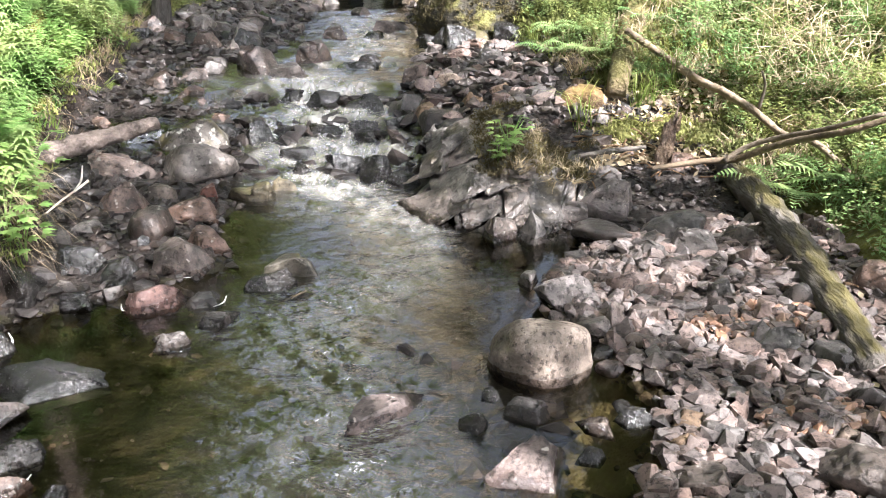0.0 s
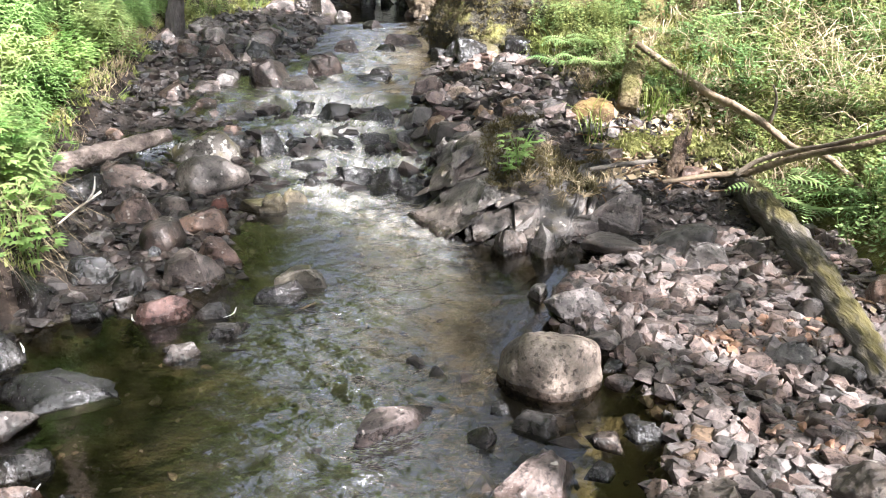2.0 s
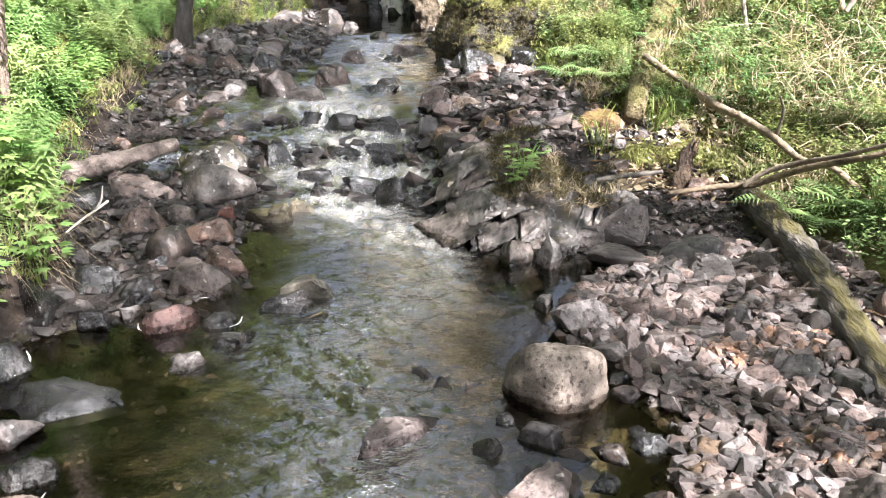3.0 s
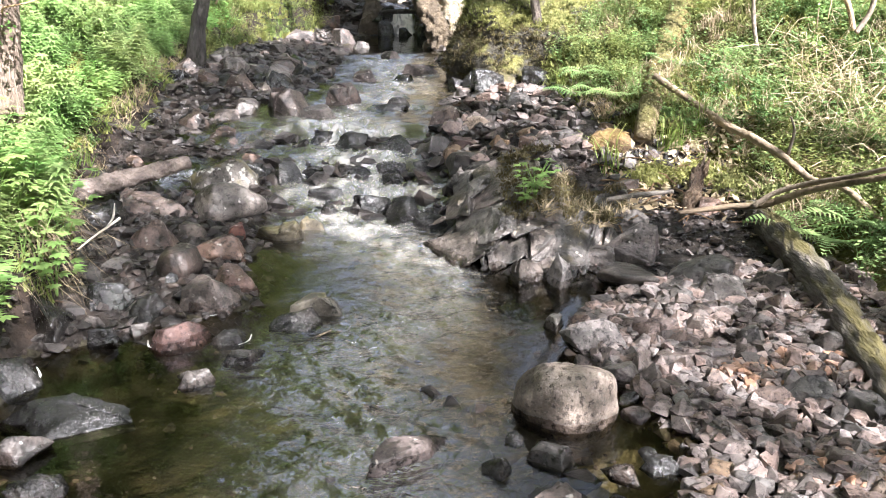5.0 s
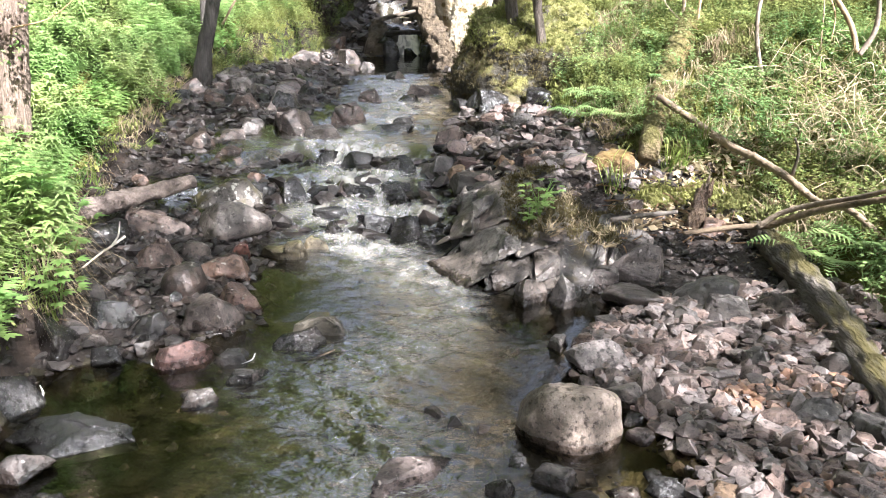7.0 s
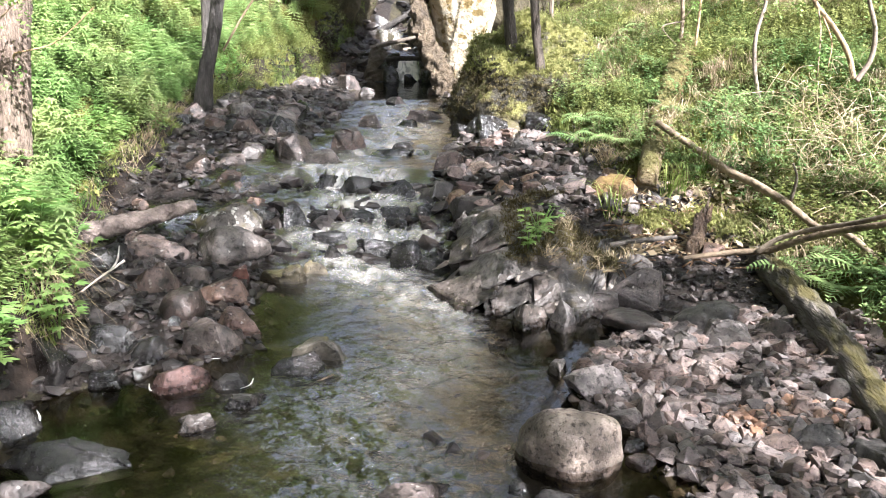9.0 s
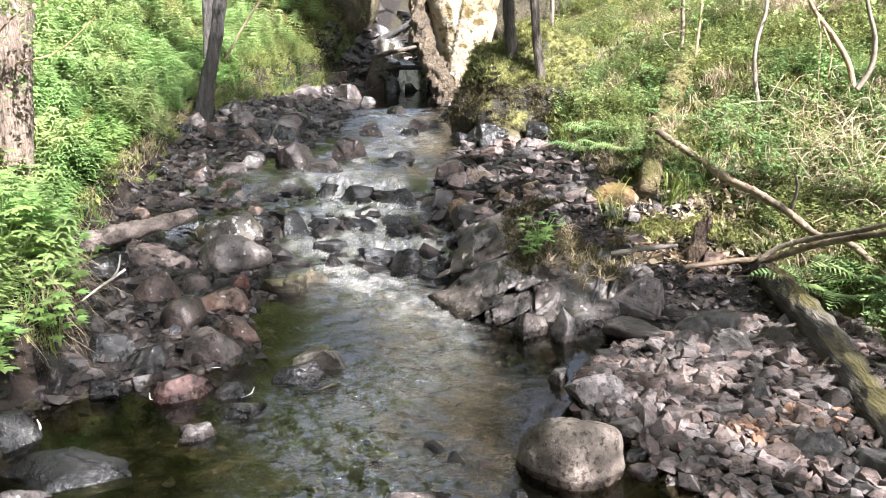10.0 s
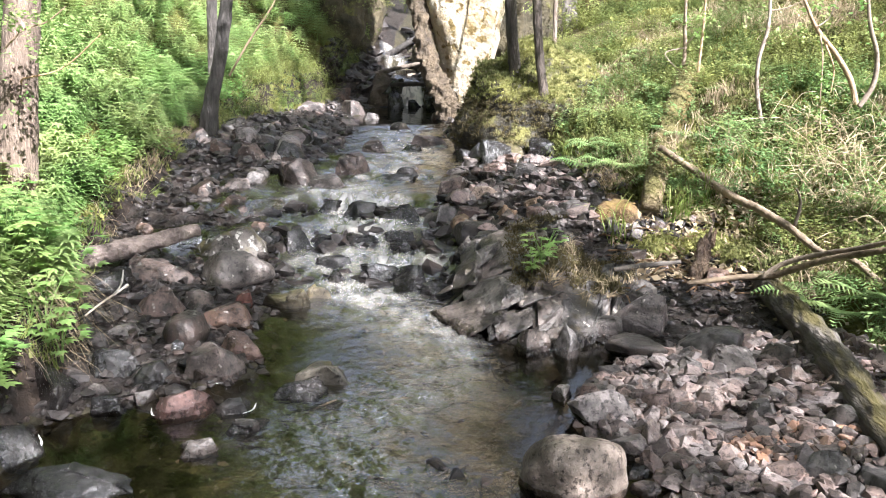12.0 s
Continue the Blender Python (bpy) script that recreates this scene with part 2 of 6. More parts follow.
BARK = material("pale_bark", (0.40, 0.33, 0.28), 0.9, (0.19, 0.15, 0.125), 14, 60, 1.0, 0.02, stretch=(1, 1, 0.18))
DARKBARK = material("dark_bark", (0.12, 0.10, 0.085), 0.85, (0.045, 0.038, 0.032), 14, 60, 1.0, 0.015, stretch=(1, 1, 0.25))
DEADWOOD = material("weathered_wood", (0.23, 0.185, 0.14), 0.8, (0.10, 0.08, 0.06), 10, 60, 0.7)
LOGWOOD = material("pinkish_dead_log", (0.29, 0.205, 0.155), 0.75, (0.10, 0.065, 0.05), 12, 60, 0.9, 0.006)
MOSSLOG = material("mossy_log", (0.21, 0.17, 0.128), 0.9, (0.11, 0.088, 0.066), 12, 60, 1.0, 0.008, moss=(0.15, 0.125, 0.045), moss_amount=0.32, stretch=(1, 0.2, 1))
MOSSLOG2 = material("mossy_stump_wood", (0.25, 0.195, 0.12), 0.9, (0.14, 0.105, 0.06), 9, 50, 1.0, 0.02, moss=(0.20, 0.175, 0.06), moss_amount=0.45)
ROTTEN = material("rotten_wood", (0.28, 0.2, 0.135), 0.9, (0.10, 0.065, 0.045), 12, 60, 1.0, 0.02, stretch=(1, 1, 0.3))
CLIFF = material("pale_cliff_rock", (0.66, 0.61, 0.52), 0.85, (0.40, 0.31, 0.19), 5, 40, 1.0, 0.03, spots=(0.20, 0.14, 0.05), spot_scale=7, spot_amount=0.56, chips=7)
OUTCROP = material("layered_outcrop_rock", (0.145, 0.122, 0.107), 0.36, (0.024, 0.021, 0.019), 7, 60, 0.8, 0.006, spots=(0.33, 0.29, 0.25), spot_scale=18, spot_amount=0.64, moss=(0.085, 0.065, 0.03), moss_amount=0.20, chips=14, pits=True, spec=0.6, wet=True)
HORSE = leaf_material("horsetail_green", (0.25, 0.38, 0.13), (0.36, 0.43, 0.17), 0.5)
HERB = leaf_material("herb_green", (0.19, 0.34, 0.095), (0.27, 0.37, 0.12), 0.4)
GRASS = leaf_material("grass_green", (0.16, 0.24, 0.05), (0.25, 0.27, 0.08), 0.4)
STRAW = leaf_material("straw", (0.44, 0.36, 0.24), (0.30, 0.235, 0.15), 0.25, 0.7)
PALESTRAW = leaf_material("bleached_twig", (0.58, 0.48, 0.33), (0.42, 0.33, 0.2), 0.15, 0.7)
BILBERRY = leaf_material("bilberry_green", (0.15, 0.20, 0.065), (0.28, 0.30, 0.10), 0.45, vary=0.35)
FERN = leaf_material("fern_green", (0.16, 0.27, 0.095), (0.24, 0.32, 0.12), 0.4)
CANOPY = leaf_material("tree_leaf", (0.14, 0.21, 0.05), (0.23, 0.26, 0.07), 0.4)
MOSSTUFT = leaf_material("moss_tuft", (0.25, 0.25, 0.08), (0.13, 0.145, 0.055), 0.3, 0.9)
# dry moss on the outcrop; also the painted undercut shade below the mound
DRYMOSS_AND_SHADE = leaf_material("dry_moss_and_shade", (0.12, 0.10, 0.045), (0.085, 0.07, 0.035), 0.2, 0.9)
TWIG = material("dry_twig", (0.36, 0.27, 0.19), 0.8, (0.24, 0.17, 0.12), 10, 60, 0.4)
BLEACHED = material("bleached_wood", (0.52, 0.47, 0.41), 0.7, (0.34, 0.30, 0.26), 14, 60, 0.5)
FOAM = material("white_foam", (0.78, 0.76, 0.72), 0.6, (0.66, 0.63, 0.58), 20, 90, 0.5)
WATER = water_material()


# ---- mesh helpers ----
def part(name, geo, mat, parent=None, label="", smooth=True):
    """One mesh object from (vertices, triangles); a part of parent where that is given."""
    v, f = np.asarray(geo[0], np.float32), np.asarray(geo[1], np.int32)
    me = bpy.data.meshes.new(name)
    me.vertices.add(len(v))
    me.vertices.foreach_set("co", v.ravel())
    me.loops.add(f.size)
    me.loops.foreach_set("vertex_index", f.ravel())
    me.polygons.add(len(f))
    me.polygons.foreach_set("loop_start", np.arange(0, f.size, f.shape[1], dtype=np.int32))
    me.polygons.foreach_set("use_smooth", np.full(len(f), smooth))
    for m in mat if isinstance(mat, (list, tuple)) else (mat,):
        me.materials.append(m)
    me.update(calc_edges=True)
    ob = new(name, me)
    if parent:
        ob.parent = parent
    if label:
        ob["label"] = label
    return ob


def join(pieces):
    vs, fs, n = [], [], 0
    for v, f in pieces:
        vs.append(v)
        fs.append(np.asarray(f) + n)
        n += len(v)
    return np.concatenate(vs), np.concatenate(fs)


def spin(v, yaw=0.0, tilt=0.0, roll=0.0):
    m = np.array(Euler((tilt, roll, yaw)).to_matrix())
    return np.asarray(v) @ m.T


def scatter(templates, spots, rng, size=(0.7, 1.3), tilt=0.15):
    """Templates set down at spots (x, y, z), turned and sized at random, as one mesh."""
    out = []
    for x, y, z in spots:
        v, f = templates[rng.integers(len(templates))]
        s = rng.uniform(*size)
        w = spin(v * s, rng.uniform(0, 6.283), rng.normal(0, tilt), rng.normal(0, tilt))
        out.append((w + (x, y, z), f))
    return join(out)


def ico(levels):
    b = bmesh.new()
    bmesh.ops.create_icosphere(b, subdivisions=levels, radius=1.0)
    v = np.array([p.co[:] for p in b.verts])
    f = np.array([[q.index for q in p.verts] for p in b.faces])
    b.free()
    return v / np.linalg.norm(v, axis=1, keepdims=True), f


ICO = {n: ico(n) for n in (1, 2, 3, 4, 5, 6)}


def lumps(v, scale, seed):
    """Smooth random field on points, about -1 to 1."""
    r = np.random.default_rng(seed)
    out = np.zeros(len(v))
    for i in range(7):
        k = r.normal(0, 1, 3) * scale * (1 + 0.35 * i)
        out += np.sin(v @ k + r.uniform(0, 6.28)) / (1 + 0.35 * i)
    return out / 2.6


def facets(q, seed, cells, amp):
    """Broken surface: each patch of points gets a small step and tilt of its own."""
    r = np.random.default_rng(seed)
    c = q[r.integers(0, len(q), cells)]
    near = np.argmin(((q[:, None] - c[None]) ** 2).sum(2), 1) if len(q) * cells < 400000 else np.concatenate(
        [np.argmin(((b[:, None] - c[None]) ** 2).sum(2), 1) for b in np.array_split(q, 1 + len(q) * cells // 400000)])
    return amp * (0.45 * r.normal(0, 1, cells)[near] + 1.5 * ((q - c[near]) * r.normal(0, 1, (cells, 3))[near]).sum(1))


def smooth(a, b, x):
    s = np.clip((x - a) / (b - a), 0, 1)
    return s * s * (3 - 2 * s)


def solid(normals, offsets, bevel=0.02):
    """The convex body n . x <= offset of all faces, its edges slightly broken, as (vertices, triangles)."""
    n, o = np.array(normals, float), np.array(offsets, float)
    k = np.linalg.norm(n, axis=1)
    n, o = n / k[:, None], o / k
    i, j, l = np.array([(a, b, c) for a in range(len(n)) for b in range(a) for c in range(b)]).T
    m = np.stack([n[i], n[j], n[l]], 1)
    ok = np.abs(np.linalg.det(m)) > 1e-3
    p = np.linalg.solve(m[ok], np.stack([o[i], o[j], o[l]], -1)[ok][..., None])[..., 0]
    p = p[(p @ n.T <= o + 1e-6).all(1)]
    if len(p) < 4:
        return None
    b = bmesh.new()
    for q in p:
        b.verts.new(q)
    bmesh.ops.remove_doubles(b, verts=b.verts[:], dist=1e-4)
    hull = bmesh.ops.convex_hull(b, input=b.verts[:])
    bmesh.ops.delete(b, geom=[e for e in hull["geom_interior"] if isinstance(e, bmesh.types.BMVert)], context="VERTS")
    bmesh.ops.dissolve_limit(b, angle_limit=0.02, verts=b.verts[:], edges=b.edges[:])
    if bevel:
        bmesh.ops.bevel(b, geom=b.edges[:], offset=bevel, segments=1, affect="EDGES", clamp_overlap=True, profile=0.5)
    bmesh.ops.triangulate(b, faces=b.faces[:])
    b.verts.index_update()
    v = np.array([q.co[:] for q in b.verts])
    f = np.array([[q.index for q in t.verts] for t in b.faces])
    b.free()
    return (v, f) if len(f) else None


def finer(v, f, step, most=5):
    """Splits the triangles until their edges are about step long."""
    for _ in range(most):
        long = np.linalg.norm(v[f] - v[np.roll(f, 1, 1)], axis=2).max(1) > step
        if long.mean() < 0.3 or len(f) > 2200:
            break
        e = np.sort(np.concatenate([f[:, [0, 1]], f[:, [1, 2]], f[:, [2, 0]]]), 1)
        u, inv = np.unique(e, axis=0, return_inverse=True)
        inv = inv.ravel()
        mid = len(v) + inv.reshape(3, -1)
        v = np.concatenate([v, (v[u[:, 0]] + v[u[:, 1]]) / 2])
        a, b, c = f.T
        ab, bc, ca = mid
        f = np.concatenate([np.stack(t, -1) for t in ((a, ab, ca), (ab, b, bc), (ca, bc, c), (ab, bc, ca))])
    return v, f


def weather(v, seed, amp):
    """Uneven surface: a vector field of small bumps at three sizes."""
    return v + amp * np.stack([lumps(v, 9.0, seed + i) + 0.6 * lumps(v, 27.0, seed + 3 + i) for i in range(3)], -1)


def broken_rock(w, d, h, seed, edges, fine=0.05):
    """A broken stone w x d x h, base at 0: a body cut by a few planes, with ledges split off."""
    r = np.random.default_rng(seed)
    sides = int(r.integers(4, 7))
    ang = (np.arange(sides) + r.uniform(-0.38, 0.38, sides)) * 6.283 / sides + r.uniform(0, 6.28)
    grain = r.normal(0, 0.35, 3) + (0, 0, 1)
    n = [(math.cos(a), math.sin(a), r.uniform(-0.15, 0.7)) for a in ang]
    n += [tuple(grain), (*r.normal(0, 0.3, 2), 1), tuple(r.normal(0, 1, 3) + (0, 0, 0.9)), tuple(r.normal(0, 1, 3) + (0, 0, 0.5)), (0, 0, -1)]
    n = np.array(n)
    o = np.concatenate([r.uniform(0.5, 1.0, sides), r.uniform(0.4, 0.8, 2), r.uniform(0.5, 0.85, 2), [0.6]]) * np.linalg.norm(n, axis=1)
    v, f = finer(*solid(n, o, 0.02 + 0.10 * (1 - edges)), fine / max(w, d) * 2)
    for _ in range(3):
        way = grain / np.linalg.norm(grain) if r.random() < 0.6 else r.normal(0, 1, 3)
        way = way / np.linalg.norm(way)
        side = np.append(r.normal(0, 1, 2), 0.2)
        side /= np.linalg.norm(side)
        at = np.quantile(v @ way, r.uniform(0.45, 0.8))
        reach = np.quantile(v @ side, r.uniform(0.35, 0.7))
        v = v - side * (r.uniform(0.10, 0.26) * smooth(0, 0.05, v @ way - at) * smooth(0, 0.10, v @ side - reach))[:, None]
    v = weather(v, seed, 0.012 + 0.02 * (1 - edges))
    v *= 1 + facets(v, seed + 11, 26, 0.03)[:, None] + facets(v, seed + 12, 90, 0.015)[:, None]
    lo, hi = v.min(0), v.max(0)
    v = (v - (lo + hi) / 2) / (hi - lo) * (w, d, h)
    v[:, 2] += h / 2
    return v, f


def rock_mesh(w, d, h, seed, edges=0.5, level=3, rough=0.03):
    """A stone w x d x h, base at 0: broken where edges is near 1, worn round where it is near 0."""
    if edges > 0.42:
        return broken_rock(w, d, h, seed, edges, 0.02 if 0.2 < w < 0.6 else 0.04)
    r = np.random.default_rng(seed)
    v, f = ICO[level]
    p = r.normal(0, 1, (9, 3)) * (1, 1, 0.8)
    p = np.concatenate([p, [(0, 0, -1), (0, 0, 1)]])
    p /= np.linalg.norm(p, axis=1, keepdims=True)
    dist = np.append(r.uniform(0.6, 0.95, 9), (0.6, 0.75))
    k = 5 + 40 * edges
    rad = np.power(np.power(np.maximum(v @ p.T, 1e-3) / dist, k).sum(1) + 0.2, -1 / k)
    q = v * rad[:, None] * (1 + rough * (1.1 * lumps(v, 3.0, seed) + 0.3 * lumps(v, 12.0, seed + 2) + 0.16 * lumps(v, 31.0, seed + 6)))[:, None]
    lo, hi = q.min(0), q.max(0)
    q = (q - (lo + hi) / 2) / (hi - lo) * (w, d, h)
    q[:, 2] += h / 2
    return q, f


def layered_block(faces, seed, dip, thick=0.10, columns=3, step=0.028, recess=0.06):
    """A large rock bounded by faces (normal, point on it), made of split layers square to dip."""
    r = np.random.default_rng(seed)
    n = np.array([a for a, _ in faces], float)
    n /= np.linalg.norm(n, axis=1, keepdims=True)
    o = np.array([np.dot(m, p) for m, (_, p) in zip(n, faces)])
    body = solid(n, o, 0)[0]
    dip = np.array(dip, float) / np.linalg.norm(dip)
    joint = np.cross(dip, (0.2, 1, 0.1))
    joint /= np.linalg.norm(joint)
    lo, hi = (body @ dip).min(), (body @ dip).max()
    out, at = [], lo
    while at < hi:
        t = thick * r.uniform(0.5, 1.7)
        cuts = np.sort(r.uniform((body @ joint).min(), (body @ joint).max(), columns - 1))
        ends = np.concatenate([[-9], cuts, [9]])
        for a, b in zip(ends[:-1], ends[1:]):
            tilt = r.normal(0, 0.10, (4, 3))
            m = np.concatenate([n + r.normal(0, 0.06, n.shape), [dip + tilt[0], -dip + tilt[1], joint + tilt[2], -joint + tilt[3]]])
            k = np.concatenate([o - recess * r.random() - 0.3 * recess * r.random(len(o)), [at + t, -at + 0.02, b, -a]])
            mid = body.mean(0)
            k[:len(o)] += (m[:len(o)] - n) @ mid
            k[len(o):len(o) + 2] += tilt[:2] @ mid
            k[len(o) + 2:] += tilt[2:] @ mid
            g = solid(m, k, 0.008)
            if g:
                out.append(finer(*g, step))
        at += t
    return [(weather(v * 7, seed + i, 0.05) / 7, f) for i, (v, f) in enumerate(out)]


def shard(seed, flat=0.5, points=11):
    """A small broken stone, 1 long: the hull of random points, crisp edges."""
    r = np.random.default_rng(seed)
    p = r.normal(0, 1, (points, 3))
    p /= np.linalg.norm(p, axis=1, keepdims=True)
    p *= r.uniform(0.75, 1.0, (points, 1)) * (0.5, 0.5 * r.uniform(0.5, 0.95), 0.5 * flat)
    b = bmesh.new()
    for q in p:
        b.verts.new(q)
    hull = bmesh.ops.convex_hull(b, input=b.verts)
    bmesh.ops.delete(b, geom=[e for e in hull["geom_interior"] if isinstance(e, bmesh.types.BMVert)], context="VERTS")
    bmesh.ops.triangulate(b, faces=b.faces[:])
    b.verts.index_update()
    v = np.array([q.co[:] for q in b.verts])
    f = np.array([[q.index for q in t.verts] for t in b.faces])
    b.free()
    return v - (0, 0, v[:, 2].min() * 0.55), f


def make_grass(seed, n=16, h=0.22, bend=0.6, width=0.004, joints=3):
    r = np.random.default_rng(seed)
    out = []
    for _ in range(n):
        a, l = r.uniform(0, 6.28), h * r.uniform(0.5, 1.2)
        c, s, b = math.cos(a), math.sin(a), bend * r.uniform(0.4, 1.3)
        o = np.array((r.normal(0, 0.03), r.normal(0, 0.03), 0))
        q = [o, o + (c * l * b * 0.3, s * l * b * 0.3, l * 0.55), o + (c * l * b * 0.8, s * l * b * 0.8, l * (0.85 - 0.25 * b)), o + (c * l * b * 1.2, s * l * b * 1.2, l * (0.9 - 0.6 * b))]
        out.append(strip(q if joints == 3 else [q[0], q[2], q[3]], np.array((-s, c, 0)) * width))
    return join(out)


def strip(p, side, drop=0.0):
    """A tapering bent blade along points p, side is its half width vector at the base."""
    p = np.array(p, float)
    n = len(p)
    w = np.linspace(1, 0, n)[:, None]
    v = np.vstack([p + side * w, (p - side * w)[:-1]])
    f = []
    for i in range(n - 1):
        a, b, c = i, i + 1, n + i
        if i < n - 2:
            f += [(a, b, c), (b, n + i + 1, c)]
        else:
            f.append((a, b, c))
    return v, np.array(f)


def tube(points, radii, sides=8, seed=0, rough=0.0, closed_ends=True, steps=6):
    """A limb along a smooth line through points, with a radius at each, and slight bumps."""
    pts = np.array(points, float)
    n = len(pts)
    t = np.linspace(0, n - 1, (n - 1) * steps + 1)
    far = np.concatenate([[0], np.cumsum(np.linalg.norm(np.diff(pts, axis=0), axis=1) + 1e-6)])
    slope = np.empty_like(pts)
    slope[1:-1] = (pts[2:] - pts[:-2]) / (far[2:] - far[:-2])[:, None]
    slope[0], slope[-1] = (pts[1] - pts[0]) / (far[1] - far[0]), (pts[-1] - pts[-2]) / (far[-1] - far[-2])
    line = []
    for u in t:
        i = min(int(u), n - 2)
        s, d = u - i, far[i + 1] - far[i]
        line.append((2 * s ** 3 - 3 * s * s + 1) * pts[i] + (s ** 3 - 2 * s * s + s) * d * slope[i] + (3 * s * s - 2 * s ** 3) * pts[i + 1] + (s ** 3 - s * s) * d * slope[i + 1])
    line = np.array(line)
    rad = np.interp(t, range(n), radii)
    tan = np.gradient(line, axis=0)
    tan /= np.linalg.norm(tan, axis=1, keepdims=True) + 1e-9
    ref = np.array([0.0, 0, 1]) if abs(tan[:, 2]).mean() < 0.8 else np.array([1.0, 0, 0])
    u = np.cross(tan, ref)
    u /= np.linalg.norm(u, axis=1, keepdims=True)
    w = np.cross(tan, u)
    ang = np.linspace(0, 2 * np.pi, sides, endpoint=False)
    v = line[:, None] + rad[:, None, None] * (u[:, None] * np.cos(ang)[None, :, None] + w[:, None] * np.sin(ang)[None, :, None])
    v = v.reshape(-1, 3)
    if rough:
        c = np.repeat(line, sides, 0)
        v = c + (v - c) * (1 + rough * lumps(v / max(radii), 1.6, seed) + rough * 0.6 * lumps(v / max(radii), 5.0, seed + 1))[:, None]
    m = len(line)
    i, j = np.meshgrid(np.arange(m - 1), np.arange(sides), indexing="ij")
    a, b = i * sides + j, i * sides + (j + 1) % sides
    f = np.concatenate([np.stack([a, b, b + sides], -1).reshape(-1, 3), np.stack([a, b + sides, a + sides], -1).reshape(-1, 3)])
    if closed_ends:
        k = len(v)
        v = np.vstack([v, line[0], line[-1]])
        s = np.arange(sides)
        f = np.concatenate([f, np.stack([(s + 1) % sides, s, 0 * s + k], -1),
                            np.stack([(m - 1) * sides + s, (m - 1) * sides + (s + 1) % sides, 0 * s + k + 1], -1)])
    return v, f


# ---- terrain ----
def line_of(y, *knots):
    return np.interp(y, knots[0::2], knots[1::2])


def ripple(x, y, k, seed=0.0):
    return (np.sin(x * k + 1.7 * np.sin(y * k * 0.6 + seed) + seed) + np.sin(y * k * 0.9 + 1.3 * np.sin(x * k * 0.8 - seed) + 2 * seed)
            + 0.6 * np.sin((x + y) * k * 1.9 + seed * 3) + 0.6 * np.sin((x - y) * k * 2.1 + seed * 5)) / 3.2


def water_level(x, y):
    """The stream's surface: a pool, two steps, a riffle, a far pool and two falls."""
    y = y + 0.20 * np.sin(x * 2.3 + 0.5) + 0.09 * np.sin(x * 5.7 + 1.0) + 0.05 * np.sin(x * 13.0)
    return line_of(y, -50, 0, 5.25, 0, 5.55, 0.03, 5.9, 0.13, 5.97, 0.14, 6.12, 0.26, 6.55, 0.29, 6.76, 0.38, 7.4, 0.395, 7.55, 0.43, 8.6, 0.46,
                   9.4, 0.50, 10.7, 0.555, 10.8, 0.56, 13.75, 0.56, 13.9, 0.90, 15.3, 1.0, 15.6, 1.25, 16.6, 1.75, 18, 1.9, 60, 5.5)


def edges_of(y):
    """x of the left bank's foot, left waterline, right waterline and right hill's foot."""
    bl = line_of(y, -3, -1.6, 2.1, -1.6, 3.3, -1.98, 4.0, -2.02, 5.0, -2.5, 5.6, -2.72, 6.8, -2.65, 9.0, -3.05, 10.2, -3.05, 11.2, -2.7, 14, -2.35, 16, -2.2, 60, -2.5)
    wl = line_of(y, -3, -1.35, 2.1, -1.5, 2.7, -1.8, 3.3, -1.97, 3.55, -1.6, 3.9, -1.15, 5.3, -1.42, 6, -1.6, 6.6, -1.8, 7.0, -2.15, 7.5, -2.15, 8, -1.8, 9.5, -1.6, 11, -1.75, 13.8, -1.75, 16, -1.6, 60, -1.7)
    wr = line_of(y, -3, 0.6, 2.2, 0.66, 2.7, 0.85, 3.05, 0.75, 3.4, 0.52, 3.7, 0.48, 4.0, 0.62, 4.3, 0.82, 4.5, 0.7, 4.75, 0.3, 5.3, -0.2, 6, -0.2, 7, -0.25, 8.6, -0.1, 10, -0.3, 12, -0.65, 14, -0.75, 16, -0.85, 60, -0.8)
    hr = line_of(y, -3, 2.0, 3.3, 1.85, 5.0, 1.85, 5.7, 1.7, 6.3, 1.1, 7.7, 0.8, 9, 0.25, 10, 0.05, 11.5, -0.25, 14, -0.5, 16, -0.6, 60, -0.5)
    return bl, wl, wr, hr


